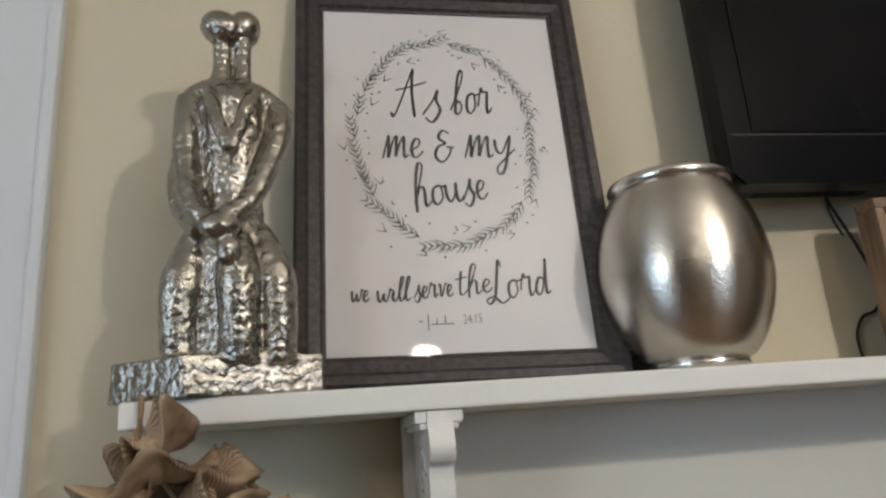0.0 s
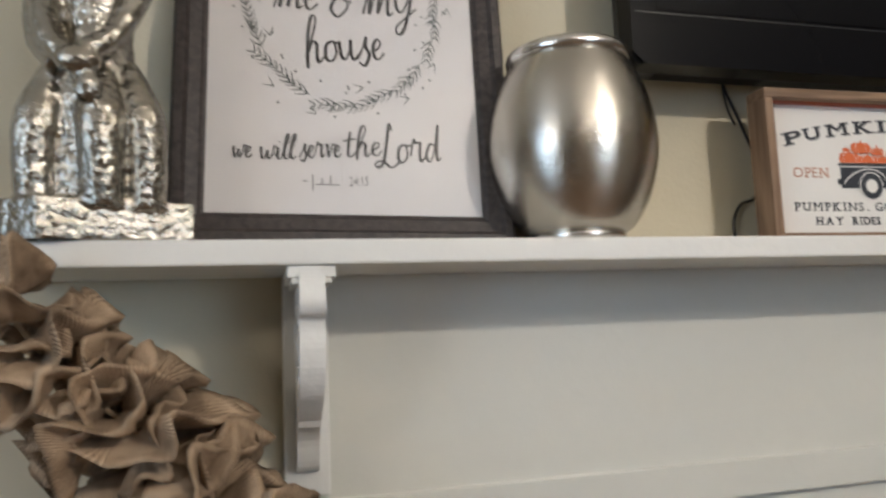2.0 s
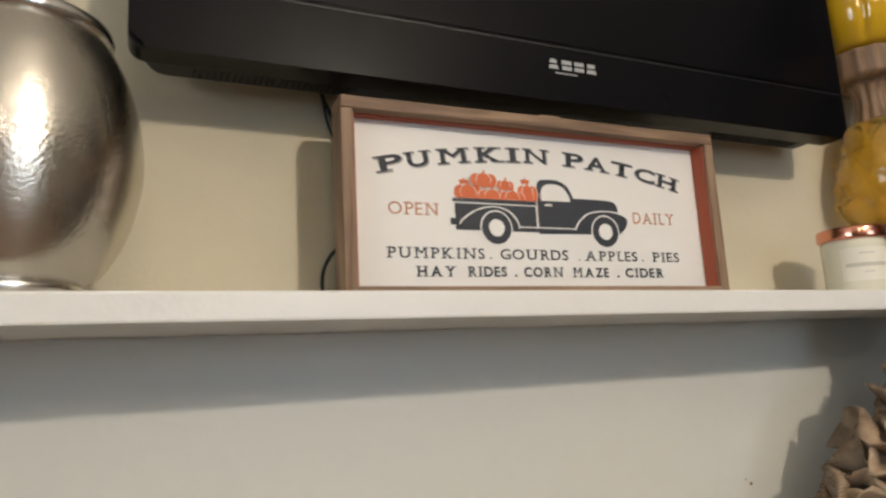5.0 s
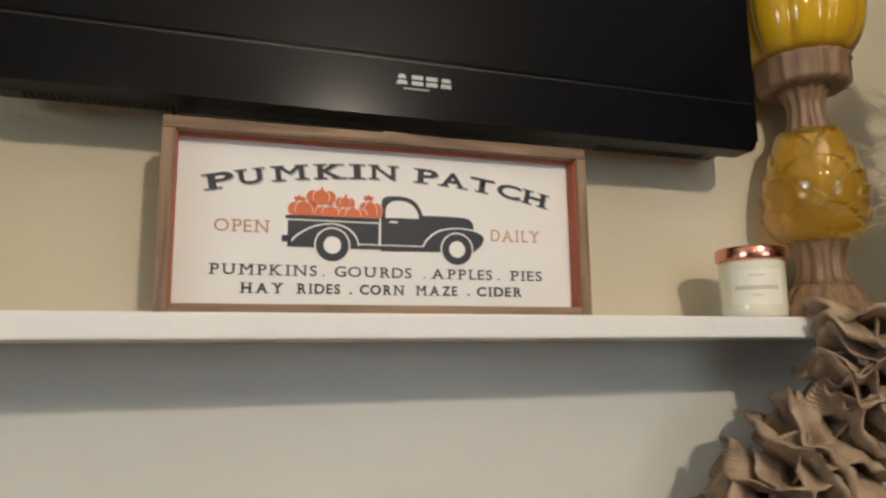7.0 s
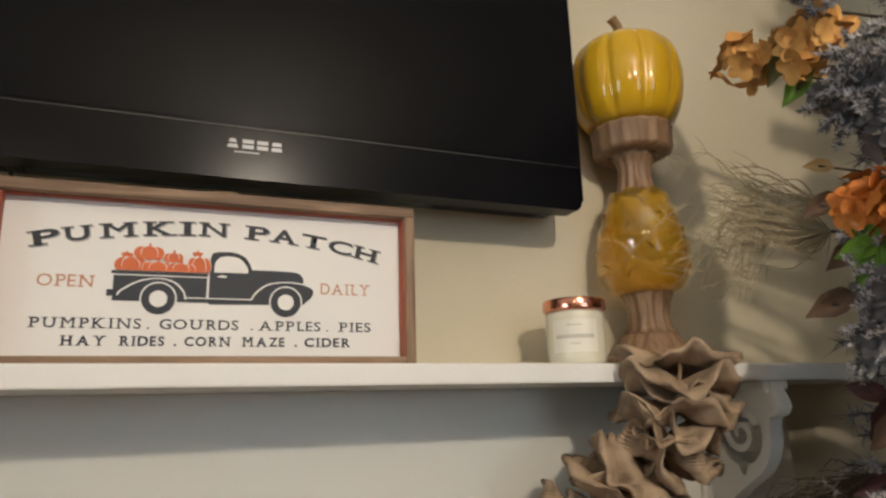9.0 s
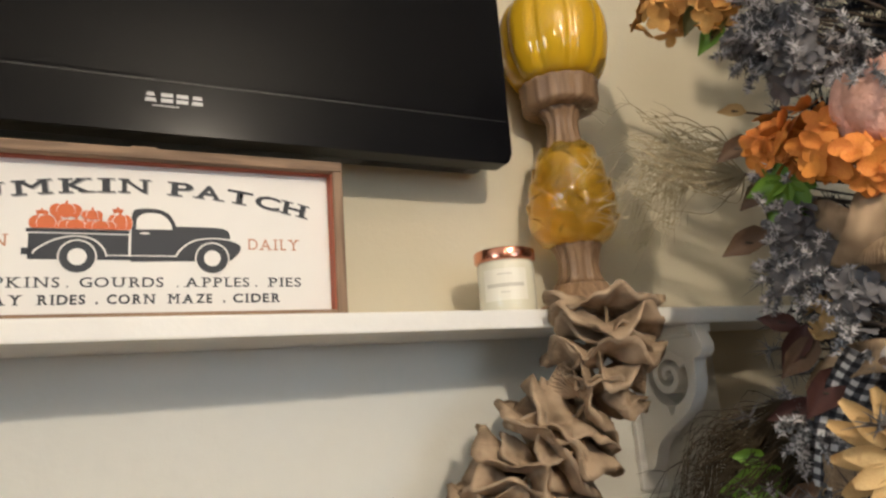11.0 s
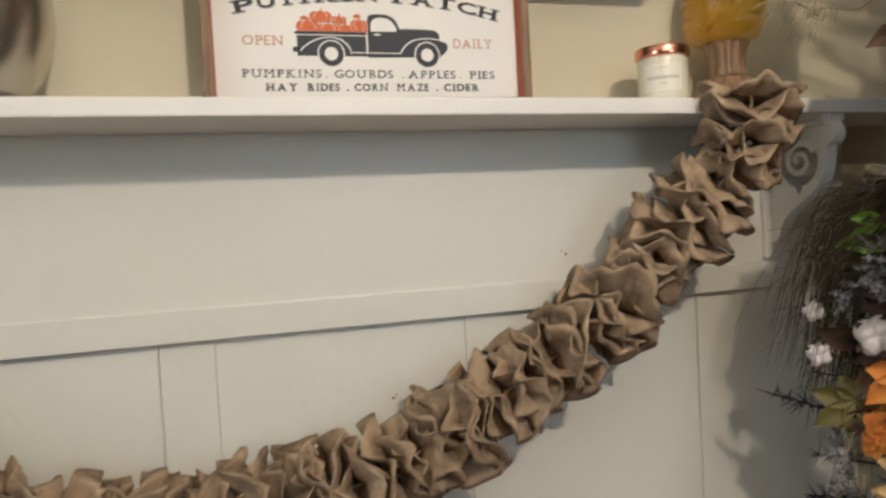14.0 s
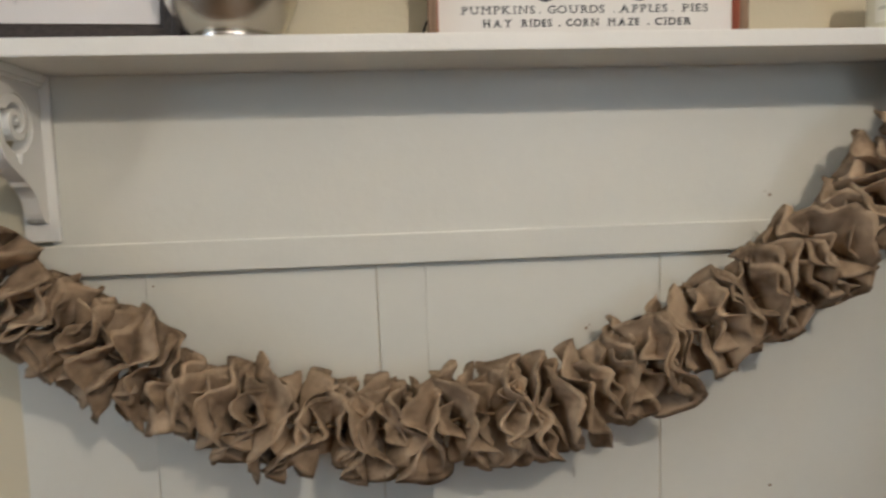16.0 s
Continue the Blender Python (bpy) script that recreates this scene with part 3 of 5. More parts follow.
# ---------------------------------------------------------------- framed print
def framed_print():
    w, h, bar, d = 0.360, 0.5155, 0.034, 0.018
    fr = thing("framed_print", pose(0.0300, 0.842, TOP + 0.0025, -6.1, 0.9, 0.0), "white script print in a dark wooden frame against the wall", "picture")
    # the frame's bars, mitred, with a raised outer lip and a sloping inside
    for k, (ax, size) in enumerate((("x", w), ("x", w), ("z", h), ("z", h))):
        bm = bmesh.new()
        prof = [(0.0, 0.0), (0.0, -d * 0.75), (0.004, -d), (0.012, -d), (0.016, -d * 0.72), (bar - 0.006, -d * 0.6), (bar - 0.003, -d * 0.42), (bar, -d * 0.36), (bar, 0.0)]
        ends = []
        for s in (-1, 1):
            ring = []
            for u, y in prof:
                if ax == "x":
                    ring.append(bm.verts.new((s * (w / 2 - u), y, u if k == 0 else h - u)))
                else:
                    ring.append(bm.verts.new(((-1 if k == 2 else 1) * (w / 2 - u), y, h / 2 + s * (h / 2 - u))))
            ends.append(ring)
        for i in range(len(prof) - 1):
            bm.faces.new((ends[0][i], ends[0][i + 1], ends[1][i + 1], ends[1][i]))
        part("frame_bar", bm, DARKWOOD, fr)
    pane = part("glass", block(-w / 2 + bar - 0.002, w / 2 - bar + 0.002, -0.0078, -0.0064, bar - 0.002, h - bar + 0.002), CLEAR, fr, "clear picture glass")
    part("sheet", block(-w / 2 + bar - 0.002, w / 2 - bar + 0.002, -0.0045, -0.001, bar - 0.002, h - bar + 0.002), PAPER, fr, "white print paper")
    Y = -0.0051

    def line(text, x0, x1, z, xh, thick, rise=4.0):
        bm = brush_line(text, x1 - x0, xh, thick)
        moved(bm, pose(x0, Y, z) @ pose(0, 0, 0, 0, -rise, 0))
        part("lettering", bm, INK, fr, "dark grey brush script lettering")

    for text, x0, x1, z, xh, thick, rise in (("As", -0.0666, -0.0030, 0.3292, 0.0330, 0.0019, 0), ("for", 0.0071, 0.0586, 0.3331, 0.0300, 0.0019, 0), ("me", -0.0788, -0.0313, 0.2702, 0.0262, 0.0019, 1), ("&", -0.0181, 0.0081, 0.2672, 0.0300, 0.0019, 0),
                                             ("my", 0.0192, 0.0808, 0.2711, 0.0270, 0.0019, 1), ("house", -0.0444, 0.0435, 0.2062, 0.0250, 0.0019, 7), ("we", -0.1192, -0.1000, 0.0940, 0.0125, 0.0014, 2), ("will", -0.0919, -0.0565, 0.0930, 0.0135, 0.0014, 2),
                                             ("serve", -0.0515, -0.0080, 0.0960, 0.0140, 0.0014, 3), ("the", -0.0030, 0.0364, 0.0989, 0.0155, 0.0014, 5), ("Lord", 0.0334, 0.1030, 0.0930, 0.0215, 0.0017, 4)):
        line(text, x0, x1, z, xh, thick, rise)
    bm = glyphs("24:15", 0.0155, 0.1, -0.0002, 1.0)
    moved(bm, pose(0.0105, Y, 0.0665) @ pose(0, 0, 0, 0, -3, 0) @ Matrix.Diagonal((0.62, 1, 1, 1)))
    part("lettering", bm, INK, fr)
    bm = bmesh.new()
    for x0, x1, z0, z1 in ((-0.048, -0.0440, 0.0698, 0.0710), (-0.0385, -0.0374, 0.060, 0.078), (-0.035, -0.010, 0.0664, 0.0675), (-0.029, -0.0280, 0.0664, 0.074), (-0.020, -0.0190, 0.0664, 0.077)):
        bm.faces.new([bm.verts.new(p) for p in ((x0, Y, z0), (x1, Y, z0), (x1, Y, z1), (x0, Y, z1))])
    part("small_lettering", bm, INK, fr)
    # ring of small sprigs
    rnd = random.Random(4)
    bm = bmesh.new()

    def stroke(p, ang, length, wd, bend=0.0):
        n = 4
        left, right = [], []
        x, z, a = p[0], p[1], ang
        for k in range(n + 1):
            ww = wd * (1 - 0.7 * k / n)
            left.append(bm.verts.new((x - ww * math.sin(a), Y, z + ww * math.cos(a))))
            right.append(bm.verts.new((x + ww * math.sin(a), Y, z - ww * math.cos(a))))
            x, z, a = x + length / n * math.cos(a), z + length / n * math.sin(a), a + bend / n
        for k in range(n):
            bm.faces.new((left[k], left[k + 1], right[k + 1], right[k]))

    cx, cz, rx, rz = -0.003, 0.298, 0.107, 0.139
    for k in range(30):
        a = 2 * math.pi * k / 30 + rnd.uniform(-0.05, 0.05)
        p = (cx + rx * math.cos(a), cz + rz * math.sin(a))
        tang = math.atan2(rz * math.cos(a), -rx * math.sin(a)) + math.pi + rnd.uniform(-0.25, 0.25)
        stroke(p, tang, 0.032, 0.0005, 0.3)
        for j in range(4):
            u = 0.003 + 0.0075 * j
            q = (p[0] + u * math.cos(tang), p[1] + u * math.sin(tang))
            for s in (-1, 1):
                stroke(q, tang + s * rnd.uniform(0.6, 0.9), 0.0140 - 0.0015 * j, 0.0009, -0.5 * s)
        if k % 2:
            r = rnd.choice((0.87, 1.13))
            q = (cx + rx * r * math.cos(a + 0.1), cz + rz * r * math.sin(a + 0.1))
            for s in (-0.5, 0.5):
                stroke(q, tang + s, 0.012, 0.0007)
        for j in range(2):
            r = rnd.choice((0.88, 1.10)) + rnd.uniform(-0.03, 0.03)
            q = (cx + rx * r * math.cos(a + rnd.uniform(-0.1, 0.1)), cz + rz * r * math.sin(a + rnd.uniform(-0.1, 0.1)))
            bm.faces.new([bm.verts.new((q[0] + 0.0014 * math.cos(t), Y, q[1] + 0.0014 * math.sin(t))) for t in [i * math.pi / 3 for i in range(6)]])
    part("printed_wreath", bm, GREYINK, fr, "thin grey green printed sprigs in a ring")
    return fr


framed_print()


# ---------------------------------------------------------------- vase
def vase():
    v = thing("vase", pose(0.2775, 0.818, TOP + 0.0003) @ Matrix.Diagonal((0.995, 0.995, 1.0, 1)), "barrel shaped hammered silver metal vase with bright rims", "vase")
    prof = smoothed([(0.052, 0.010), (0.066, 0.020), (0.083, 0.050), (0.0935, 0.093), (0.0925, 0.130), (0.084, 0.167), (0.0725, 0.193), (0.066, 0.203)], 5)
    part("body", lathe(bmesh.new(), [(p.x, p.y) for p in prof], 72), PEWTER, v, smooth=True)
    part("foot_rim", lathe(bmesh.new(), [(0.050, 0.0), (0.053, 0.001), (0.0545, 0.006), (0.053, 0.0115), (0.050, 0.0125)], 64), RIMMETAL, v, "bright polished silver rim", True)
    part("top_rim", lathe(bmesh.new(), [(0.0655, 0.2015), (0.0685, 0.2035), (0.070, 0.209), (0.0685, 0.2145), (0.065, 0.2165), (0.061, 0.2145), (0.059, 0.203)], 64), RIMMETAL, v, "bright polished silver rim", True)
    return v


vase()


# ---------------------------------------------------------------- sculpture
def sculpture():
    """One mesh: an embracing pair, arms hanging and hands folded, on a rough wedge of a base."""
    bm = bmesh.new()
    limb = lambda pts, rad, flat=1.0: tube(bm, smoothed(pts, 4), [r for a, b in zip(rad, rad[1:]) for r in [a + (b - a) * i / 4 for i in range(4)]] + [rad[-1]], 14, flat)
    # trunk and skirted thighs
    limb([(0.0, 0.0, 0.135), (0.002, 0.0, 0.19), (0.002, 0, 0.24), (0.0, 0, 0.29), (-0.002, 0, 0.312)], [0.036, 0.029, 0.032, 0.036, 0.020])
    limb([(-0.004, 0.012, 0.03), (-0.004, 0.012, 0.08), (-0.002, 0.008, 0.13), (0.0, 0.002, 0.17)], [0.042, 0.046, 0.046, 0.034])
    for x, y, top in ((-0.036, -0.020, 0.145), (0.012, -0.028, 0.135), (0.042, -0.012, 0.14)):
        limb([(x * 1.05, y, 0.03), (x * 1.1, y - 0.004, 0.07), (x, y - 0.004, 0.11), (x * 0.6, y * 0.6, top + 0.02)], [0.0165, 0.0175, 0.0200, 0.012])
    # arms: two pairs
    limb([(-0.040, -0.002, 0.302), (-0.040, -0.012, 0.262), (-0.037, -0.020, 0.215), (-0.026, -0.036, 0.172), (-0.004, -0.046, 0.152)], [0.013, 0.0135, 0.0125, 0.011, 0.011])
    limb([(0.047, -0.002, 0.288), (0.046, -0.012, 0.255), (0.035, -0.024, 0.215), (0.022, -0.038, 0.178), (0.002, -0.048, 0.158)], [0.014, 0.0135, 0.0125, 0.011, 0.011])
    limb([(-0.019, -0.022, 0.303), (-0.013, -0.037, 0.278), (-0.002, -0.046, 0.245), (0.006, -0.046, 0.228)], [0.006, 0.0070, 0.0070, 0.0075])
    limb([(0.026, -0.022, 0.300), (0.020, -0.036, 0.278), (0.012, -0.044, 0.245), (0.006, -0.046, 0.226)], [0.006, 0.0070, 0.0070, 0.0075])
    limb([(-0.040, 0.006, 0.27), (-0.051, 0.004, 0.222), (-0.042, -0.014, 0.178), (-0.020, -0.038, 0.150)], [0.009, 0.0095, 0.0095, 0.009])
    ball(bm, (-0.002, -0.050, 0.150), (0.019, 0.012, 0.013))
    ball(bm, (0.006, -0.050, 0.128), (0.011, 0.009, 0.014))
    limb([(-0.040, 0.0, 0.302), (-0.018, -0.002, 0.312), (0.018, -0.002, 0.308), (0.047, 0.0, 0.288)], [0.012, 0.013, 0.014, 0.012])
    # two necks leaning together and the joined heads
    limb([(-0.012, -0.004, 0.308), (-0.009, -0.004, 0.340), (-0.010, -0.004, 0.372)], [0.012, 0.0090, 0.010])
    limb([(0.010, -0.002, 0.308), (0.011, -0.002, 0.340), (0.011, -0.002, 0.372)], [0.011, 0.0080, 0.0095])
    ball(bm, (-0.009, -0.006, 0.382), (0.0235, 0.020, 0.0185), 18, Matrix.Rotation(0.5, 3, "Y"))
    ball(bm, (0.011, 0.001, 0.386), (0.0175, 0.019, 0.0210), 18, Matrix.Rotation(0.35, 3, "Y"))
    # the base: a rough wedge, its front corner over the shelf's edge
    lo, hi = 0.0, 0.036
    out = [(-0.100, -0.010), (-0.030, -0.052), (0.086, -0.010), (0.075, 0.040), (-0.070, 0.045)]
    a = [bm.verts.new((x, y, lo)) for x, y in out]
    b = [bm.verts.new((x * 0.99, y * 0.99, hi)) for x, y in out]
    bm.faces.new(a[::-1])
    bm.faces.new(b)
    for k in range(5):
        bm.faces.new((a[k], a[(k + 1) % 5], b[(k + 1) % 5], b[k]))
    ob = new("sculpture", finish(bm, "sculpture", STATUEMETAL, True))
    ob.matrix_world = pose(-0.204, 0.785, TOP + 0.0005) @ Matrix.Diagonal((1.02, 1, 1.0, 1))
    rm = ob.modifiers.new("fuse", "REMESH")
    rm.mode, rm.voxel_size, rm.use_smooth_shade = "VOXEL", 0.0022, True
    tex = bpy.data.textures.new("dents", "CLOUDS")
    tex.noise_scale, tex.noise_depth = 0.0075, 2
    dp = ob.modifiers.new("dents", "DISPLACE")
    dp.texture, dp.strength, dp.mid_level, dp.texture_coords = tex, 0.0019, 0.60, "LOCAL"
    return tagged(ob, "hammered silver metal abstract sculpture on a rough wedge base", "sculpture")


sculpture()


# ---------------------------------------------------------------- television
def television():
    x0, x1, z0, z1, y0 = 0.356, 1.232, 1.5945, 2.110, 0.806
    tv = thing("television", pose((x0 + x1) / 2, y0, z0, 0, 0, 0), "black flat television mounted on the wall above the shelf", "television")
    w, h = x1 - x0, z1 - z0

    def rounded(hw, za, zb, r):
        pts = []
        for cx, cz, a0 in ((hw - r, za + r, -90), (hw - r, zb - r, 0), (-hw + r, zb - r, 90), (-hw + r, za + r, 180)):
            pts += [(cx + r * math.cos(radians(a0 + k * 18)), cz + r * math.sin(radians(a0 + k * 18))) for k in range(6)]
        return pts

    bm = slab(bmesh.new(), rounded(w / 2, 0, h, 0.014), 0.0, 0.030)
    bmesh.ops.bevel(bm, geom=[e for e in bm.edges if all(abs(v.co.y) < 1e-6 for v in e.verts)], offset=0.004, segments=2, affect="EDGES")
    part("bezel", bm, TVBLACK, tv, "glossy black bezel")
    part("screen", block(-w / 2 + 0.034, w / 2 - 0.034, -0.0015, 0.001, 0.066, h - 0.03), SCREEN, tv, "dark grey screen, switched off")
    part("back_shell", slab(bmesh.new(), rounded(w / 2 - 0.012, 0.004, h - 0.01, 0.02), 0.0305, 0.062), TVMATTE, tv)
    part("back_bulge", slab(bmesh.new(), rounded(w / 2 - 0.09, 0.03, h - 0.06, 0.05), 0.0625, 0.084), TVMATTE, tv)
    part("wall_mount", block(-0.16, 0.16, 0.0845, W - y0, 0.16, 0.38, 0.004), TVMATTE, tv)
    for s in (-1, 1):
        bm = bmesh.new()
        for i in range(26):
            for j in range(4):
                box(bm, s * 0.31 - 0.075 + i * 0.006, s * 0.31 - 0.075 + i * 0.006 + 0.0032, 0.036 + j * 0.006, 0.0392 + j * 0.006, 0.0022, 0.0045)
        part("speaker_grille", bm, CABLE, tv)
    part("seam", block(-w / 2 + 0.006, w / 2 - 0.006, -0.0006, 0.0, 0.0615, 0.0628), TVMATTE, tv)
    # maker's mark as plain angular shapes
    bm = bmesh.new()

    def patch(x, z, wd, ht, slant):
        bm.faces.new([bm.verts.new((px, -0.0009, pz)) for px, pz in ((x, z), (x + wd, z), (x + wd - slant, z + ht), (x + slant, z + ht))])

    for x, slant in ((-0.031, 0.004), (-0.014, 0.0), (0.002, 0.0), (0.018, 0.002)):
        patch(x, 0.036, 0.0125, 0.0045, slant * 0.4)
        patch(x + slant * 0.4, 0.0425, 0.0125 - slant * 0.8, 0.0045, slant * 0.4)
    patch(-0.023, 0.0310, 0.028, 0.0013, 0.0)
    part("maker_mark", bm, LOGO, tv, "light grey angular maker's mark")
    return tv


television()
bm = bmesh.new()
tube(bm, smoothed([(0.528, 0.890, 1.64), (0.541, 0.895, 1.605), (0.563, 0.896, 1.557), (0.580, 0.897, 1.515), (0.588, 0.897, 1.48), (0.575, 0.896, 1.455), (0.552, 0.894, 1.446), (0.537, 0.891, 1.425), (0.534, 0.888, 1.400), (0.536, 0.884, 1.388), (0.56, 0.886, 1.388)], 6), 0.0020, 8)
tube(bm, smoothed([(0.538, 0.895, 1.62), (0.546, 0.8985, 1.58), (0.556, 0.8985, 1.555)], 6), 0.0013, 8)
tagged(part("power_cable", bm, CABLE, smooth=True), "thin black cables hanging behind the sign", "cable")


# ---------------------------------------------------------------- farm sign
def farm_sign():
    w, h, d, t = 0.4495, 0.1925, 0.034, 0.0121
    sg = thing("farm_sign", pose(0.7615, 0.8455, TOP + 0.0003, 0, 0, -1.0), "white sign with a dark truck in a brown wooden frame", "sign")
    # local: face looks to -y; frame front at y = -d
    part("frame_board", block(-w / 2, w / 2, -d, 0, h - t, h, 0.0012), SIGNWOOD, sg, "brown weathered wooden frame board")
    part("frame_board", block(-w / 2 + t, w / 2 - t, -d, 0, 0, t, 0.0012), SIGNWOOD, sg, "brown weathered wooden frame board")
    part("frame_board", block(-w / 2, -w / 2 + t, -d, 0, 0, h - t - 0.0003, 0.0012), SIGNSIDE, sg, "brown weathered wooden frame board")
    part("frame_board", block(w / 2 - t, w / 2, -d, 0, 0, h - t - 0.0003, 0.0012), SIGNSIDE, sg, "brown weathered wooden frame board")
    for s in (-1, 1):
        x = s * (w / 2 - t)
        part("inner_edge", block(min(x, x - s * 0.0016), max(x, x - s * 0.0016), -d + 0.004, -0.0125, t, h - t - 0.002), RUSTEDGE, sg, "rust red painted inner edge")
    part("inner_edge", block(-w / 2 + t + 0.002, w / 2 - t - 0.002, -0.0215, -0.0125, h - t - 0.0016, h - t), RUSTEDGE, sg, "rust red painted inner edge")
    part("sign_face", block(-w / 2 + t, w / 2 - t, -0.012, -0.006, t, h - t), SIGNFACE, sg, "white painted sign board")
    part("hanger", block(-0.010, 0.016, -d + 0.001, -0.008, h, h + 0.002, 0.0006), SIGNWOOD, sg)
    Y = -0.0124

    def letter(ch, cx, wide, z, tall, turn=0.0, bold=0.0, y=Y):
        """One slab-serif capital, set to a given width and height about its foot."""
        bm = glyphs(ch, 0.02, 0, 0.0 if ch in "MN" else bold, 1.0, True)
        if bold and ch in "MN":
            for dx in (-bold * 0.5, bold * 0.5):
                add_to(bm, moved(glyphs(ch, 0.02, 0, 0.0, 1.0, True), pose(dx, -0.00006 if dx < 0 else 0.00006, 0)))
        xs, zs = [v.co.x for v in bm.verts], [v.co.z for v in bm.verts]
        kx, kz = wide / (max(xs) - min(xs)), tall / (max(zs) - min(zs))
        return moved(bm, pose(cx, y, z) @ pose(0, 0, 0, 0, turn, 0) @ Matrix.Diagonal((kx, 1, kz, 1)) @ pose(-(max(xs) + min(xs)) / 2, 0, -min(zs)))

    # arched heading with its grey drop shadow
    for ch, x, wide in zip("PUMKINPATCH", (-0.1710, -0.1405, -0.1022, -0.0613, -0.0335, -0.0055, 0.0408, 0.0715, 0.1052, 0.1370, 0.1680), (0.0300, 0.0300, 0.0375, 0.0350, 0.0175, 0.0330, 0.0275, 0.0340, 0.0285, 0.0290, 0.0335)):
        z, turn = 0.1472 - 0.0190 * (x / 0.17) ** 2, math.degrees(math.atan(0.038 * x / 0.17 ** 2))
        part("lettering", letter(ch, x, wide, z, 0.0160, turn, 0.0005), TRUCKINK, sg)
        part("letter_shadow", letter(ch, x + 0.0016, wide, z - 0.0014, 0.0160, turn, 0.0, Y + 0.0003), SHADOWINK, sg)

    def line(text, cx, wide, z, tall, m, bold=0.0):
        """A line of capitals spaced by their natural widths."""
        widths = []
        for ch in text:
            if ch == " ":
                widths.append(0.55)
                continue
            g = glyphs(ch, 1.0, 0, 0.0, 1.0, True)
            xs = [v.co.x for v in g.verts]
            widths.append(max(xs) - min(xs))
            g.free()
        gap = 0.10
        k = wide / (sum(widths) + gap * (len(text) - 1))
        bm, run = bmesh.new(), cx - wide / 2
        for ch, wd in zip(text, widths):
            if ch != " ":
                add_to(bm, letter(ch, run + wd * k / 2, wd * k, z, tall, 0.0, bold))
            run += (wd + gap) * k
        part("lettering", bm, m, sg)

    def stop(x, z, r):
        bm = bmesh.new()
        bm.faces.new([bm.verts.new((x + r * math.cos(k * math.pi / 4), Y, z + r + r * math.sin(k * math.pi / 4))) for k in range(8)])
        part("full_stop", bm, TRUCKINK, sg)

    line("OPEN", -0.1481, 0.0535, 0.0850, 0.0126, TANINK)
    line("DAILY", 0.1450, 0.0590, 0.0855, 0.0130, TANINK)
    for text, x, wd in (("PUMPKINS", -0.1262, 0.1040), ("GOURDS", -0.0156, 0.0810), ("APPLES", 0.0808, 0.0700), ("PIES", 0.1560, 0.0385)):
        line(text, x, wd, 0.0422, 0.0108, TRUCKINK, 0.0002)
    for text, x, wd in (("HAY RIDES", -0.0995, 0.0985), ("CORN MAZE", 0.0226, 0.1055), ("CIDER", 0.1241, 0.0530)):
        line(text, x, wd, 0.0242, 0.0104, TRUCKINK, 0.0006)
    for x, z, r in ((-0.0672, 0.0422, 0.0010), (0.0392, 0.0422, 0.0010), (0.1235, 0.0422, 0.0010), (-0.0396, 0.0242, 0.0014), (0.0881, 0.0242, 0.0014)):
        stop(x, z, r)

    # truck
    def shape(pts, m, name, y=Y):
        bm = bmesh.new()
        bm.faces.new([bm.verts.new((p[0], y, p[1])) for p in pts])
        bmesh.ops.triangulate(bm, faces=bm.faces)
        part(name, bm, m, sg)

    def disc(cx, cz, r, m, name, y):
        shape([(cx + r * math.cos(k * math.pi / 14), cz + r * math.sin(k * math.pi / 14)) for k in range(28)], m, name, y)

    def curve(pts, n=6):
        return [(p.x, p.y) for p in smoothed(pts, n)]

    def bar(x0, x1, z0, z1, m, name, y=Y):
        shape([(x0, z0), (x1, z0), (x1, z1), (x0, z1)], m, name, y)

    bar(-0.1065, -0.0095, 0.1006, 0.1042, TRUCKINK, "bed_rail")
    bar(-0.1042, -0.0105, 0.0716, 0.0992, TRUCKINK, "truck_bed")
    bar(-0.1098, -0.0985, 0.0766, 0.0836, TRUCKINK, "bumper")
    cab = [(-0.0080, 0.0700)] + curve([(-0.0080, 0.119), (-0.0060, 0.1265), (0.001, 0.1295), (0.018, 0.1295), (0.029, 0.1250), (0.0350, 0.117), (0.0375, 0.1105)]) + curve([(0.0400, 0.1105), (0.070, 0.1105), (0.088, 0.1092), (0.0945, 0.1040), (0.0952, 0.0960)], 4) + [(0.0952, 0.0720)]
    shape(cab, TRUCKINK, "truck_cab")
    shape(curve([(-0.0032, 0.1060), (-0.0028, 0.116), (0.001, 0.1222), (0.008, 0.1248), (0.018, 0.1246), (0.026, 0.1210), (0.0320, 0.1130), (0.0332, 0.1065)], 4), SIGNFACE, "truck_window", Y - 0.0003)
    shape(curve([(0.0, 0.1008), (0.002, 0.1024), (0.006, 0.1030), (0.0105, 0.1018), (0.0085, 0.1006), (0.004, 0.1008)], 4), SIGNFACE, "door_handle_mark", Y - 0.0003)
    bar(-0.032, 0.040, 0.0716, 0.0757, TRUCKINK, "running_board", Y - 0.0003)
    bar(-0.036, 0.043, 0.0760, 0.0772, SIGNFACE, "running_line", Y - 0.0003)
    for cx, pts in ((-0.0590, [(-0.0990, 0.0760), (-0.0960, 0.0815), (-0.0800, 0.0918), (-0.0610, 0.0962), (-0.0450, 0.0926), (-0.0350, 0.0830), (-0.0322, 0.0735)]), (0.0756, [(0.0375, 0.0745), (0.0430, 0.0838), (0.0560, 0.0935), (0.0750, 0.0970), (0.0920, 0.0958), (0.1035, 0.0920), (0.1068, 0.0868), (0.1035, 0.0795)])):
        fender = curve(pts, 5)
        mid = sum(x for x, z in fender) / len(fender)
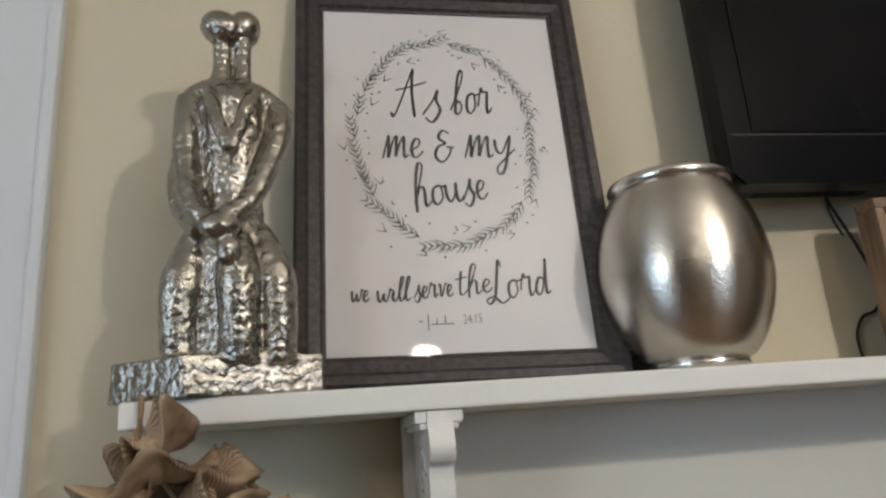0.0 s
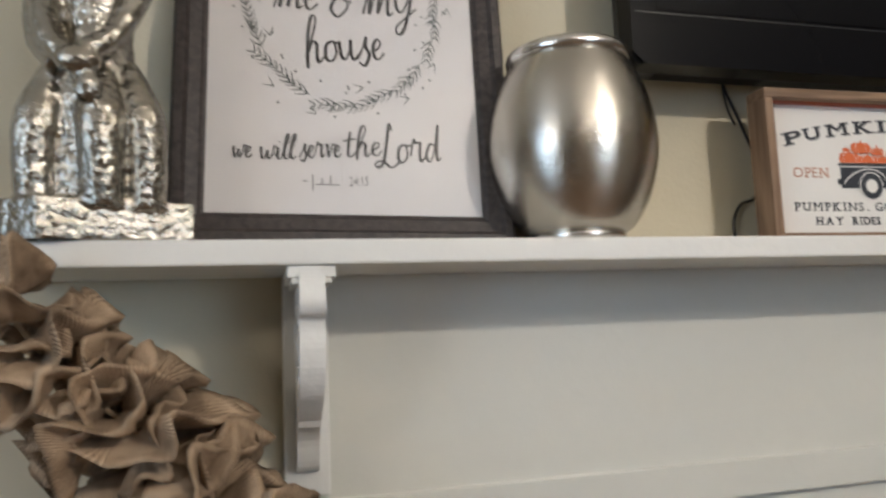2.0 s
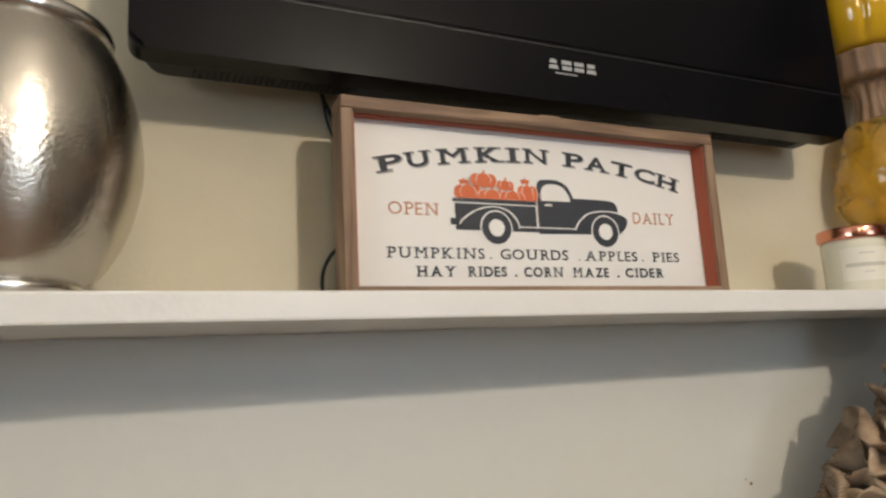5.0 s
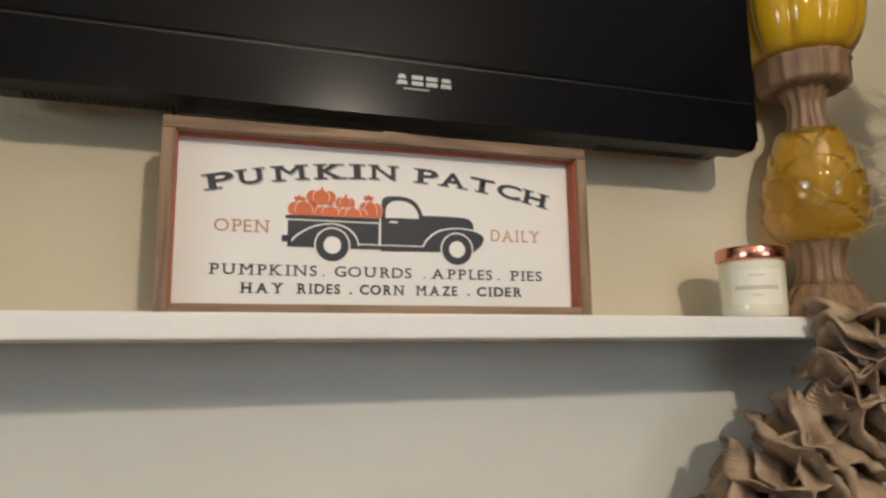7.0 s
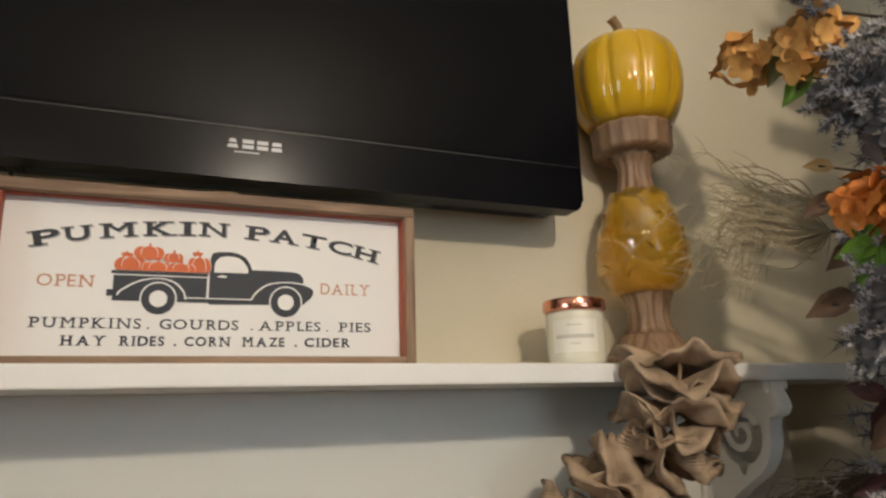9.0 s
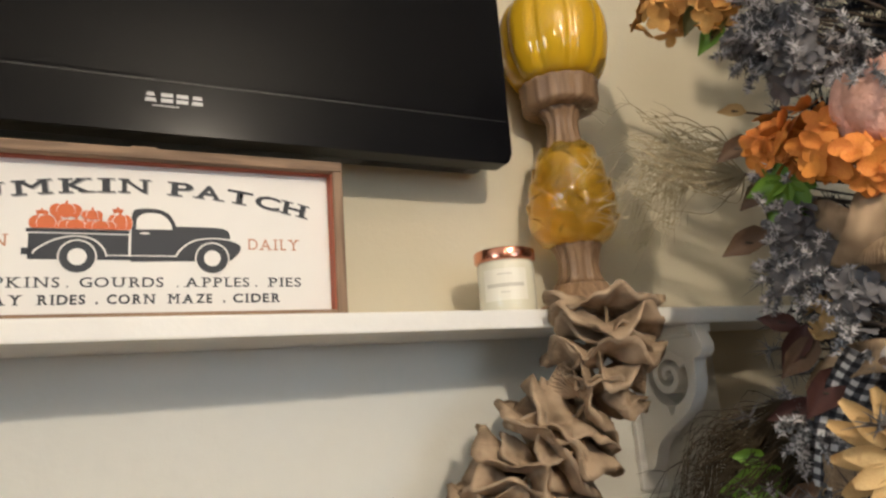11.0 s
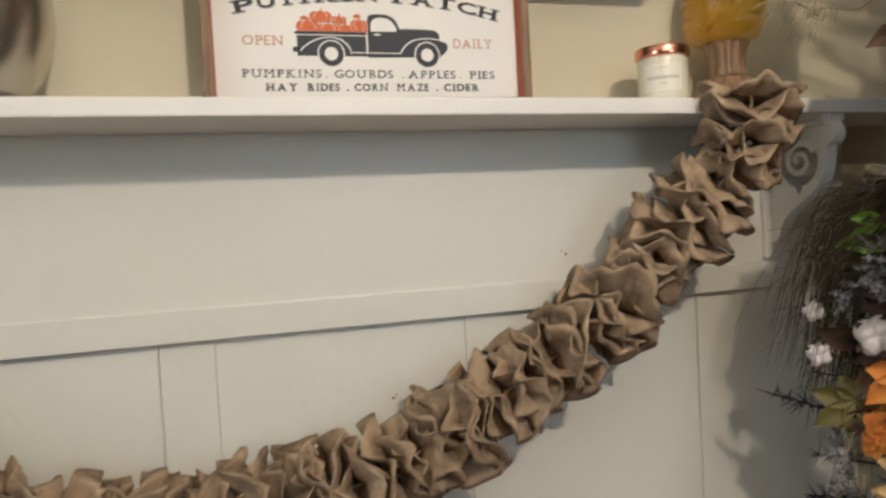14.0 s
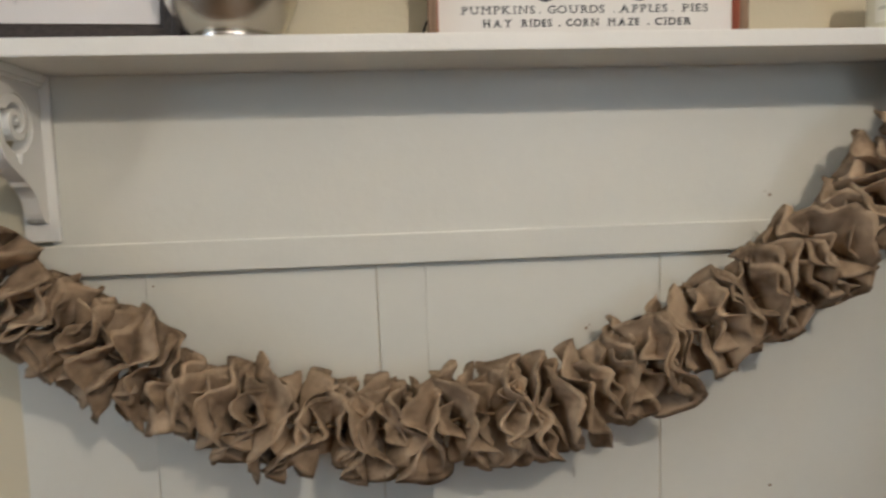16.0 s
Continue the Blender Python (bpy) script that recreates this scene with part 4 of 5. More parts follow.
        shape([(x + (0.0013 if x > mid else -0.0013), z + 0.0013) for x, z in fender] + [(0.0985 if cx > 0 else -0.0420, 0.0735)], SIGNFACE, "fender_outline", Y - 0.0005)
        shape(fender + [(cx + 0.020, 0.0725)], TRUCKINK, "fender", Y - 0.0007)
        disc(cx, 0.0746, 0.0186, SIGNFACE, "wheel_outline", Y - 0.0009)
        disc(cx, 0.0746, 0.0170, TRUCKINK, "tyre", Y - 0.0011)
        disc(cx, 0.0746, 0.0090, SIGNFACE, "hub", Y - 0.0013)
    bar(-0.0098, -0.0084, 0.0770, 0.1040, SIGNFACE, "cab_line", Y - 0.0003)
    # printed pumpkins in the bed
    for n, (cx, cz, rx, rz) in enumerate(((-0.0886, 0.1105, 0.0140, 0.0085), (-0.0195, 0.1120, 0.0110, 0.0100), (-0.0614, 0.1080, 0.0140, 0.0070), (-0.0380, 0.1075, 0.0130, 0.0068), (-0.0709, 0.1240, 0.0135, 0.0078), (-0.0463, 0.1198, 0.0090, 0.0055))):
        lift = 0.0003 * n
        lobes = ((-0.58, 0.55, 0.94), (0.58, 0.55, 0.94), (0.0, 0.62, 1.0))
        for k, (f, sx, sz) in enumerate(lobes):
            rim = [(cx + f * rx + sx * rx * math.cos(q * math.pi / 10), max(0.1046, cz + sz * rz * math.sin(q * math.pi / 10))) for q in range(20)]
            shape([(x + (0.0005 if x > cx + f * rx else -0.0005), z + 0.0005) for x, z in rim], SIGNFACE, "pumpkin_rib", Y - 0.0002 - lift - 0.00008 * k)
            shape(rim, ORANGEINK, "printed_pumpkin", Y - 0.00024 - lift - 0.00008 * k)
        shape([(cx - 0.001, cz + rz * 0.8), (cx + 0.001, cz + rz * 0.8), (cx + 0.002, cz + rz + 0.003), (cx - 0.0005, cz + rz + 0.003)], ORANGEINK, "printed_stem", Y - 0.0005 - lift)
    for cx, cz in ((-0.0931, 0.1220), (-0.0215, 0.1262)):
        shape([(cx + (0.0060 if k % 2 == 0 else 0.0026) * math.cos(k * math.pi / 5 + 0.3), cz + (0.0045 if k % 2 == 0 else 0.0022) * math.sin(k * math.pi / 5 + 0.3)) for k in range(10)], ORANGEINK, "printed_leaf", Y - 0.0002)
    return sg


farm_sign()


# ---------------------------------------------------------------- candle jar
def candle_jar():
    c = thing("candle_jar", pose(1.2015, 0.803, TOP + 0.0003) @ Matrix.Diagonal((1.06, 1.06, 0.965, 1)), "cream candle in a glass jar with a shiny copper lid", "candle")
    part("jar", lathe(bmesh.new(), [(0.030, 0.0), (0.0325, 0.001), (0.0345, 0.004), (0.0350, 0.012), (0.0350, 0.064), (0.0345, 0.0685), (0.0335, 0.0705)], 56), WAX, c, smooth=True)
    part("lid", lathe(bmesh.new(), [(0.0365, 0.071), (0.0378, 0.0718), (0.0380, 0.0735), (0.0380, 0.0835), (0.0374, 0.0855), (0.0355, 0.0868), (0.010, 0.0872)], 56), COPPER, c, "polished copper lid", True)
    bm = bmesh.new()
    a0 = math.atan2(-0.74, -0.50)
    lab = lambda z0, z1, half, r, rows: [bm.faces.new([bm.verts.new((r * math.cos(a), r * math.sin(a), z)) for a, z in ((u0, z0), (u1, z0), (u1, z1), (u0, z1))]) for u0, u1 in [(a0 - half + 2 * half * k / rows, a0 - half + 2 * half * (k + 1) / rows) for k in range(rows)]]
    lab(0.016, 0.058, 0.80, 0.03525, 12)
    part("label", bm, LABELPAPER, c, "cream paper label")
    bm = bmesh.new()
    lab(0.0335, 0.0385, 0.66, 0.03545, 12)
    lab(0.050, 0.0515, 0.25, 0.03545, 6)
    lab(0.0260, 0.0275, 0.16, 0.03545, 4)
    part("label_print", bm, LABELINK, c)
    return c


candle_jar()


# ---------------------------------------------------------------- candle stand and ceramic pumpkin
AX = (1.3475, 0.838)


def candle_stand():
    s = thing("candle_stand", pose(*AX, TOP + 0.0003) @ Matrix.Diagonal((1.04, 1.04, 0.925, 1)), "carved brown wood candle stand with an amber glass body", "candle stand")
    part("foot", lathe(bmesh.new(), [(p.x, p.y) for p in smoothed([(0.056, 0.0), (0.060, 0.004), (0.060, 0.016), (0.052, 0.022), (0.045, 0.034), (0.036, 0.050)], 3)], 72, 14, 0.10), CARVED, s, smooth=True)
    part("lower_stem", lathe(bmesh.new(), [(0.036, 0.050), (0.030, 0.062), (0.028, 0.080), (0.031, 0.098), (0.035, 0.108), (0.036, 0.112)], 72, 12, 0.12), CARVED, s, smooth=True)
    prof = smoothed([(0.034, 0.112), (0.046, 0.118), (0.055, 0.140), (0.0575, 0.168), (0.054, 0.200), (0.045, 0.235), (0.036, 0.262), (0.030, 0.274)], 5)
    # glass body pressed with rows of overlapping rounded scales
    bm, rings, seg = bmesh.new(), [], 168
    fine = smoothed([(p.x * 0.965, p.y) for p in prof], 4)
    for p in fine:
        ring = []
        for k in range(seg):
            a, h = 2 * math.pi * k / seg, 0.0
            for row in range(5):
                z0 = 0.128 + row * 0.030
                for n in range(7):
                    mid = 2 * math.pi * (n + 0.5 * (row % 2)) / 7 + 0.25
                    u = ((a - mid + math.pi) % (2 * math.pi) - math.pi) * 7 / (1.04 * 2 * math.pi) * 2
                    v = (p.y - z0) / 0.030
                    d = u * u + (v * v if v > 0 else v * v / 1.2)
                    h = max(h, min(1.0, 7.0 * (1 - d)) * (0.0016 + 0.0050 * max(0.0, v + 0.9))) if d < 1 else h
            ring.append(bm.verts.new(((p.x + h) * math.cos(a), (p.x + h) * math.sin(a), p.y)))
        rings.append(ring)
    for r0, r1 in zip(rings, rings[1:]):
        for k in range(seg):
            bm.faces.new((r0[k], r0[(k + 1) % seg], r1[(k + 1) % seg], r1[k]))
    bm.faces.new(rings[0][::-1])
    bm.faces.new(rings[-1])
    part("glass_body", bm, AMBER, s, "translucent amber glass with raised scales", True)
    part("upper_stem", lathe(bmesh.new(), [(0.029, 0.274), (0.027, 0.282), (0.0235, 0.300), (0.0235, 0.318), (0.029, 0.332), (0.036, 0.338)], 72, 12, 0.12), CARVED, s, smooth=True)
    part("cup", lathe(bmesh.new(), [(0.044, 0.338), (0.055, 0.341), (0.057, 0.346), (0.057, 0.374), (0.059, 0.377), (0.059, 0.382), (0.054, 0.384)], 72, 16, 0.05), CARVED, s, smooth=True)
    return s


candle_stand()


def ceramic_pumpkin():
    p = thing("ceramic_pumpkin", pose(*AX, TOP + 0.3558) @ Matrix.Diagonal((1.06, 1.06, 0.98, 1)), "glossy mustard yellow ceramic pumpkin standing on the candle stand", "pumpkin")
    seg, rings = 120, []
    bm = bmesh.new()
    prof = smoothed([(0.040, 0.0), (0.060, 0.006), (0.074, 0.032), (0.080, 0.070), (0.0775, 0.105), (0.066, 0.132), (0.044, 0.147), (0.018, 0.146), (0.008, 0.141)], 4)
    for q in prof:
        ring = []
        for k in range(seg):
            a = 2 * math.pi * k / seg
            groove = 1 - 0.055 * (1 - abs(math.sin(a * 5))) ** 2.6 * min(1, q.x / 0.06)
            ring.append(bm.verts.new((q.x * groove * math.cos(a), q.x * groove * math.sin(a), q.y)))
        rings.append(ring)
    for a, b in zip(rings, rings[1:]):
        for k in range(seg):
            bm.faces.new((a[k], a[(k + 1) % seg], b[(k + 1) % seg], b[k]))
    bm.faces.new(rings[0][::-1])
    bm.faces.new(rings[-1])
    part("shell", bm, PUMPKIN, p, smooth=True)
    bm = bmesh.new()
    tube(bm, smoothed([(0.0, 0, 0.138), (0.0, 0, 0.158), (-0.006, -0.002, 0.176), (-0.018, -0.004, 0.188)], 4), [0.011, 0.010, 0.009, 0.0085, 0.008, 0.0078, 0.0075, 0.0073, 0.007, 0.0068, 0.007, 0.0076, 0.008], 10)
    part("stem", bm, STEM, p, "brown curved stem", True)
    return p


ceramic_pumpkin()


# ---------------------------------------------------------------- burlap garland
def garland():
    g = thing("burlap_garland", Matrix(), "brown burlap ruffle garland draped below the mantel shelf", "garland")
    path = smoothed([(-0.268, 0.726, 1.362), (-0.262, 0.728, 1.345), (-0.240, 0.740, 1.307), (-0.205, 0.755, 1.262), (-0.163, 0.770, 1.222), (-0.115, 0.785, 1.165), (-0.065, 0.795, 1.095), (0.0, 0.80, 1.043), (0.119, 0.805, 0.964), (0.226, 0.81, 0.899), (0.346, 0.81, 0.867), (0.470, 0.81, 0.853),
                     (0.598, 0.81, 0.865), (0.713, 0.807, 0.877), (0.821, 0.805, 0.924), (0.930, 0.803, 0.981), (1.030, 0.80, 1.038), (1.110, 0.793, 1.100), (1.166, 0.78, 1.167), (1.225, 0.758, 1.226), (1.272, 0.735, 1.285), (1.285, 0.722, 1.340), (1.288, 0.716, 1.375), (1.292, 0.722, 1.400)], 10)
    length = [0.0]
    for a, b in zip(path, path[1:]):
        length.append(length[-1] + (b - a).length)
    rnd = random.Random(11)
    s, step = 0.015, 0.0172

    def at(d):
        k = max(i for i, v in enumerate(length) if v <= d)
        k = min(k, len(path) - 2)
        f = (d - length[k]) / (length[k + 1] - length[k])
        return path[k].lerp(path[k + 1], f), (path[min(k + 2, len(path) - 1)] - path[max(k - 1, 0)]).normalized()

    while s < length[-1] - 0.01:
        p, d = at(s)
        u = d.cross(Vector((0, 1, 0))).normalized()
        v = d.cross(u)
        end = min(1.0, 0.28 + s / 0.12, 0.90 + (length[-1] - s) / 0.60)
        R = rnd.choice((0.054, 0.060, 0.066, 0.072, 0.078)) * rnd.uniform(0.95, 1.05) * end
        lobes, ph, ph2 = rnd.choice((3, 4, 4, 5, 5)), rnd.uniform(0, 6.3), rnd.uniform(0, 6.3)
        amp, lean = rnd.uniform(0.011, 0.021), rnd.uniform(-0.60, 0.60)
        lean *= 1.0 if s < length[-1] - 0.10 else 0.35
        seg, rows = 72, 7
        bm = bmesh.new()
        uv = bm.loops.layers.uv.new("UVMap")
        grid = []
        for i in range(2 * rows + 1):
            fold = i / rows - 1.0
            f = 1.0 - abs(fold)
            f = f ** 0.75
            puff = math.copysign(0.0010 + 0.0036 * math.sqrt(max(0.0, 1 - f * f)) * min(1.0, 3 * f), fold) if i != rows else 0.0
            ring = []
            for k in range(seg):
                a = 2 * math.pi * k / seg
                wob = amp * f ** 1.1 * (math.sin(lobes * a + ph) + 0.32 * math.sin((2 * lobes + 1) * a + ph2))
                r = 0.006 + (R - 0.006) * f * (1 + 0.10 * math.sin(2 * a + ph2) + 0.05 * math.sin((lobes + 2) * a + ph) + 0.07 * noise.noise(Vector((math.cos(a) * 2.2, math.sin(a) * 2.2, s * 31.0))))
                curl = lean * r * math.cos(a + ph)
                q = p + d * (wob + curl) + u * r * math.cos(a) + v * r * 0.86 * math.sin(a)
                n = noise.noise(q * 36.0) * 0.011 * f + noise.noise(q * 120.0) * 0.0032 * f
                q = q + d * (n + puff * (1 + 0.6 * math.sin(3 * a + ph2))) + Vector((0, 0, noise.noise(q * 60.0 + Vector((9, 2, 4))) * 0.003 * f))
                q.y = min(q.y, 0.880 - 0.004 * f, 0.741 if 1.352 < q.z < 1.390 else 0.770 if q.z >= 1.390 else 0.880)
                ring.append(bm.verts.new(q))
            grid.append(ring)
        for i in range(2 * rows):
            for k in range(seg):
                face = bm.faces.new((grid[i][k], grid[i][(k + 1) % seg], grid[i + 1][(k + 1) % seg], grid[i + 1][k]))
                for lp, (ii, kk) in zip(face.loops, ((i, k), (i, k + 1), (i + 1, k + 1), (i + 1, k))):
                    lp[uv].uv = (kk / seg * 5.6 * R, ii / rows * R * 1.15)
        part("ruffle", bm, BURLAP, g, smooth=True)
        s += step * rnd.uniform(0.75, 1.25)
    bm = bmesh.new()
    tube(bm, path, 0.0022, 6)
    part("string", bm, TWINE, g)
    bm = bmesh.new()
    tube(bm, smoothed([(-0.268, 0.7400, TOP + 0.003), (-0.268, 0.7410, TOP - 0.002), (-0.268, 0.7400, 1.366), (-0.266, 0.728, 1.352)], 4), 0.0025, 6)
    tube(bm, [(-0.268, 0.765, TOP + 0.0022), (-0.268, 0.742, TOP + 0.0030), (-0.268, 0.7405, TOP - 0.004)], 0.0022, 6)
    part("hanging_loop", bm, TWINE, g)
    return g


garland()


# ---------------------------------------------------------------- ceiling lamp
for (bx, by, bz), power in BULBS:
    fixture = thing("ceiling_lamp", pose(bx, by, 2.5), "single bulb pendant lamp hanging from the ceiling", "lamp", "lamps on the ceiling")
    part("canopy", lathe(bmesh.new(), [(0.05, -0.03), (0.05, -0.02), (0.035, -0.002)], 32), BRASS, fixture)
    bm = bmesh.new()
    tube(bm, [(0, 0, -0.03), (0, 0, bz + 0.09 - 2.5)], 0.006, 10)
    part("rod", bm, BRASS, fixture)
    part("socket", lathe(bmesh.new(), [(0.018, bz + 0.045 - 2.5), (0.020, bz + 0.05 - 2.5), (0.016, bz + 0.09 - 2.5)], 24), BRASS, fixture)


# ---------------------------------------------------------------- decorated tree
TREE = Vector((1.76, 0.44, 0.0))
trnd = random.Random(23)


def quad_mesh(name, verts, faces, material, parent, label="", kind=""):
    me = bpy.data.meshes.new(name)
    me.from_pydata(verts, [], faces)
    me.materials.append(material)
    ob = new(name, me)
    ob.parent = parent
    return tagged(ob, label, kind=kind)


def needle(verts, faces, base, way, length, width):
    side = way.cross(Vector((0.3, 0.9, 0.2))).normalized() * width
    other = way.cross(side).normalized() * width
    k = len(verts)
    tip = base + way * length
    verts += [tuple(base + side), tuple(base - side * 0.5 + other), tuple(base - side * 0.5 - other), tuple(tip)]
    faces += [(k, k + 1, k + 3), (k + 1, k + 2, k + 3), (k + 2, k, k + 3)]


def inside(p):
    return p.y < 0.880 and not (p.y > 0.74 and 1.35 < p.z < 1.40) and not (p.x < 1.52 and p.y > 0.73 and p.z > 1.1)


def decorated_tree():
    tree = thing("decorated_tree", Matrix(), "slim dark flocked artificial tree trimmed with autumn flowers", "tree")
    bm = bmesh.new()
    tube(bm, [TREE, TREE + Vector((0.005, 0, 1.0)), TREE + Vector((0, 0, 2.35))], [0.035, 0.028, 0.010], 10)
    part("trunk", bm, BARK, tree)
    bm = bmesh.new()
    for a in (0.3, 1.9, 3.4, 5.0):
        tube(bm, [TREE + Vector((0, 0, 0.10)), TREE + Vector((0.24 * math.cos(a), 0.24 * math.sin(a), 0.012))], 0.012, 8)
    part("stand", bm, BARK, tree)
    dark, frost, twigs = ([], []), ([], []), bmesh.new()
    for k in range(820):
        z = 0.35 + 1.95 * trnd.random()
        a = trnd.uniform(0, 2 * math.pi)
        reach = (0.54 - 0.38 * max(0.0, (z - 0.6)) / 1.7) * trnd.uniform(0.45, 1.0) * (1.0 if z > 1.2 else 1.16)
        way = Vector((math.cos(a), math.sin(a), trnd.uniform(-0.25, 0.35))).normalized()
        p0 = TREE + Vector((0, 0, z))
        end = p0 + way * reach
        if not inside(end):
            continue
        tube(twigs, [p0, p0.lerp(end, 0.5) + Vector((0, 0, -0.01)), end], [0.004, 0.003, 0.0015], 4)
        for j in range(170):
            f = 0.30 + 0.70 * trnd.random()
            q = p0.lerp(end, f)
            w = (way * 0.55 + Vector((trnd.uniform(-1, 1), trnd.uniform(-1, 1), trnd.uniform(-1, 1)))).normalized()
            if not inside(q + w * 0.03):
                continue
            pale = f > 0.80 and k % 3 != 0
            needle(*(frost if pale else dark), q, w, trnd.uniform(0.016, 0.036), 0.0013 if pale else 0.0017)
    tagged(part("branchwork", twigs, BARK, tree), "dark wire branches", kind="stuff")
    quad_mesh("needles", *dark, DARKNEEDLE, tree, "dark grey artificial needles", "stuff")
    quad_mesh("frosted_needles", *frost, FLOCK, tree, "grey flocked needle tips", "stuff")
    return tree


decorated_tree()


def stemmed(bm, p, r=0.0022):
    """A stem from a flower back into the tree, in the flower's own frame."""
    back = Vector((TREE.x - p.x, TREE.y - p.y, -0.08))
    tube(bm, [Vector((0, 0, 0)), back * 0.45 + Vector((0, 0, 0.01)), back * 0.93], r, 5)
    return bm


def petal(bm, root, way, normal, length, width, curl=0.25, cup=0.2, pointed=False):
    """A rounded petal with a cupped middle; way and normal are unit vectors."""
    side = way.cross(normal).normalized()
    rows = []
    for i in range(6):
        f = i / 5
        wd = width * math.sin(math.pi * min(1, 0.12 + f * 0.80)) ** 0.8
        if pointed:
            wd = width * max(0.02, math.sin(math.pi * f ** 0.8)) * (1 + 0.12 * (i % 2))
        c = root + way * length * f + normal * (curl * length * f * f)
        rows.append([bm.verts.new(c + side * wd * s + normal * (cup * wd * s * s)) for s in (-1, -0.5, 0, 0.5, 1)])
    for a, b in zip(rows, rows[1:]):
        for k in range(4):
            bm.faces.new((a[k], a[k + 1], b[k + 1], b[k]))


def facing(p):
    """From a flower towards the middle of the room."""
    return (Vector((0.75, -0.1, p.z)) - p).normalized()


def hydrangea(x, y, z, size, material, label, seed):
    r = random.Random(seed)
    p = Vector((x, y, z))
    p += facing(p) * 0.020
    fl = thing("hydrangea", pose(*p), label, "flower", "flowers on the tree")
    look_at = facing(p)
    for k in range(20):
        d = (look_at * 0.65 + Vector((r.uniform(-1, 1), r.uniform(-1, 1), r.uniform(-1, 1)))).normalized()
        c = d * size * r.uniform(0.55, 0.9)
        bm = bmesh.new()
        a = d.orthogonal().normalized()
        b = d.cross(a)
        t0 = r.uniform(0, 1.5)
        for j in range(4):
            t = t0 + j * math.pi / 2
            petal(bm, c, (a * math.cos(t) + b * math.sin(t) + d * 0.15).normalized(), d, size * r.uniform(0.34, 0.52), size * r.uniform(0.17, 0.24), r.uniform(-0.4, 0.5), r.uniform(-0.2, 0.6))
        part("floret", bm, material, fl, smooth=True)
    part("stem", stemmed(bmesh.new(), p), BARK, fl)
    return fl


def sunflower(x, y, z, size, seed):
    r = random.Random(seed)
    p = Vector((x, y, z))
    p += facing(p) * 0.060
    fl = thing("sunflower", pose(*p), "butter yellow artificial sunflower with a dark seed head", "flower", "flowers on the tree")
    d = facing(p)
    a = d.orthogonal().normalized()
    b = d.cross(a)
    for ring, n, ln in ((0, 15, 1.0), (1, 13, 0.85)):
        for k in range(n):
            t = 2 * math.pi * (k + 0.5 * ring) / n + r.uniform(-0.08, 0.08)
            way = (a * math.cos(t) + b * math.sin(t) + d * (0.12 + 0.25 * ring)).normalized()
            bm = bmesh.new()
            petal(bm, way * size * 0.30 + d * 0.004 * ring, way, d, size * 0.72 * ln * r.uniform(0.9, 1.1), size * 0.14, r.uniform(-0.2, 0.2), 0.5)
            part("petal", bm, YELLOW, fl, smooth=True)
    bm = bmesh.new()
    ball(bm, d * 0.002, (size * 0.36, size * 0.36, size * 0.20), 20, d.to_track_quat("Z", "Y").to_matrix())
    part("seed_head", bm, SEED, fl, "dark brown seed head", True)
    part("stem", stemmed(bmesh.new(), p, 0.003), BARK, fl)
    return fl


def cotton_boll(x, y, z, size, seed):
    r = random.Random(seed)
    p = Vector((x, y, z))
    p += facing(p) * 0.050
    fl = thing("cotton_boll", pose(*p), "white cotton boll in a dark dry husk", "cotton", "cotton on the tree")
    d = facing(p)
    a = d.orthogonal().normalized()
    b = d.cross(a)
    for k in range(4):
        t = k * math.pi / 2 + 0.5
        bm = bmesh.new()
        ball(bm, (a * math.cos(t) + b * math.sin(t)) * size * 0.42, (size * 0.55, size * 0.5, size * 0.55), 14)
        part("puff", bm, COTTON, fl, smooth=True)
    for k in range(5):
        t = k * 2 * math.pi / 5
        bm = bmesh.new()
        way = (a * math.cos(t) + b * math.sin(t) + d * 0.5).normalized()
        petal(bm, -d * size * 0.2 + way * size * 0.2, way, d, size * 1.0, size * 0.20, 0.3, 0.1)
        part("husk", bm, SEED, fl)
    part("stem", stemmed(bmesh.new(), p), BARK, fl)
    return fl


def leaf(x, y, z, size, way, material, label, lobed=False):
    p = Vector((x, y, z))
    p += facing(p) * 0.040
    lf = thing("leaf", pose(*p), label, "leaf", "leaves on the tree")
    d = facing(p)
    way = Vector(way).normalized()
    way = (way - d * way.dot(d) * 0.8).normalized()
    bm = bmesh.new()
    if lobed:
        s = way.cross(d).normalized()
        for ang, ln in ((0, 1.0), (0.8, 0.85), (-0.8, 0.85), (1.7, 0.55), (-1.7, 0.55)):
            petal(bm, Vector((0, 0, 0)) - way * size * 0.1, (way * math.cos(ang) + s * math.sin(ang)).normalized(), d, size * ln, size * 0.22, -0.15, 0.5, True)
    else:
        petal(bm, -way * size * 0.5, way, d, size, size * 0.24, -0.25, 0.7, True)
    part("blade", bm, material, lf, smooth=True)
    part("stem", stemmed(bmesh.new(), p, 0.0014), BARK, lf)
    return lf


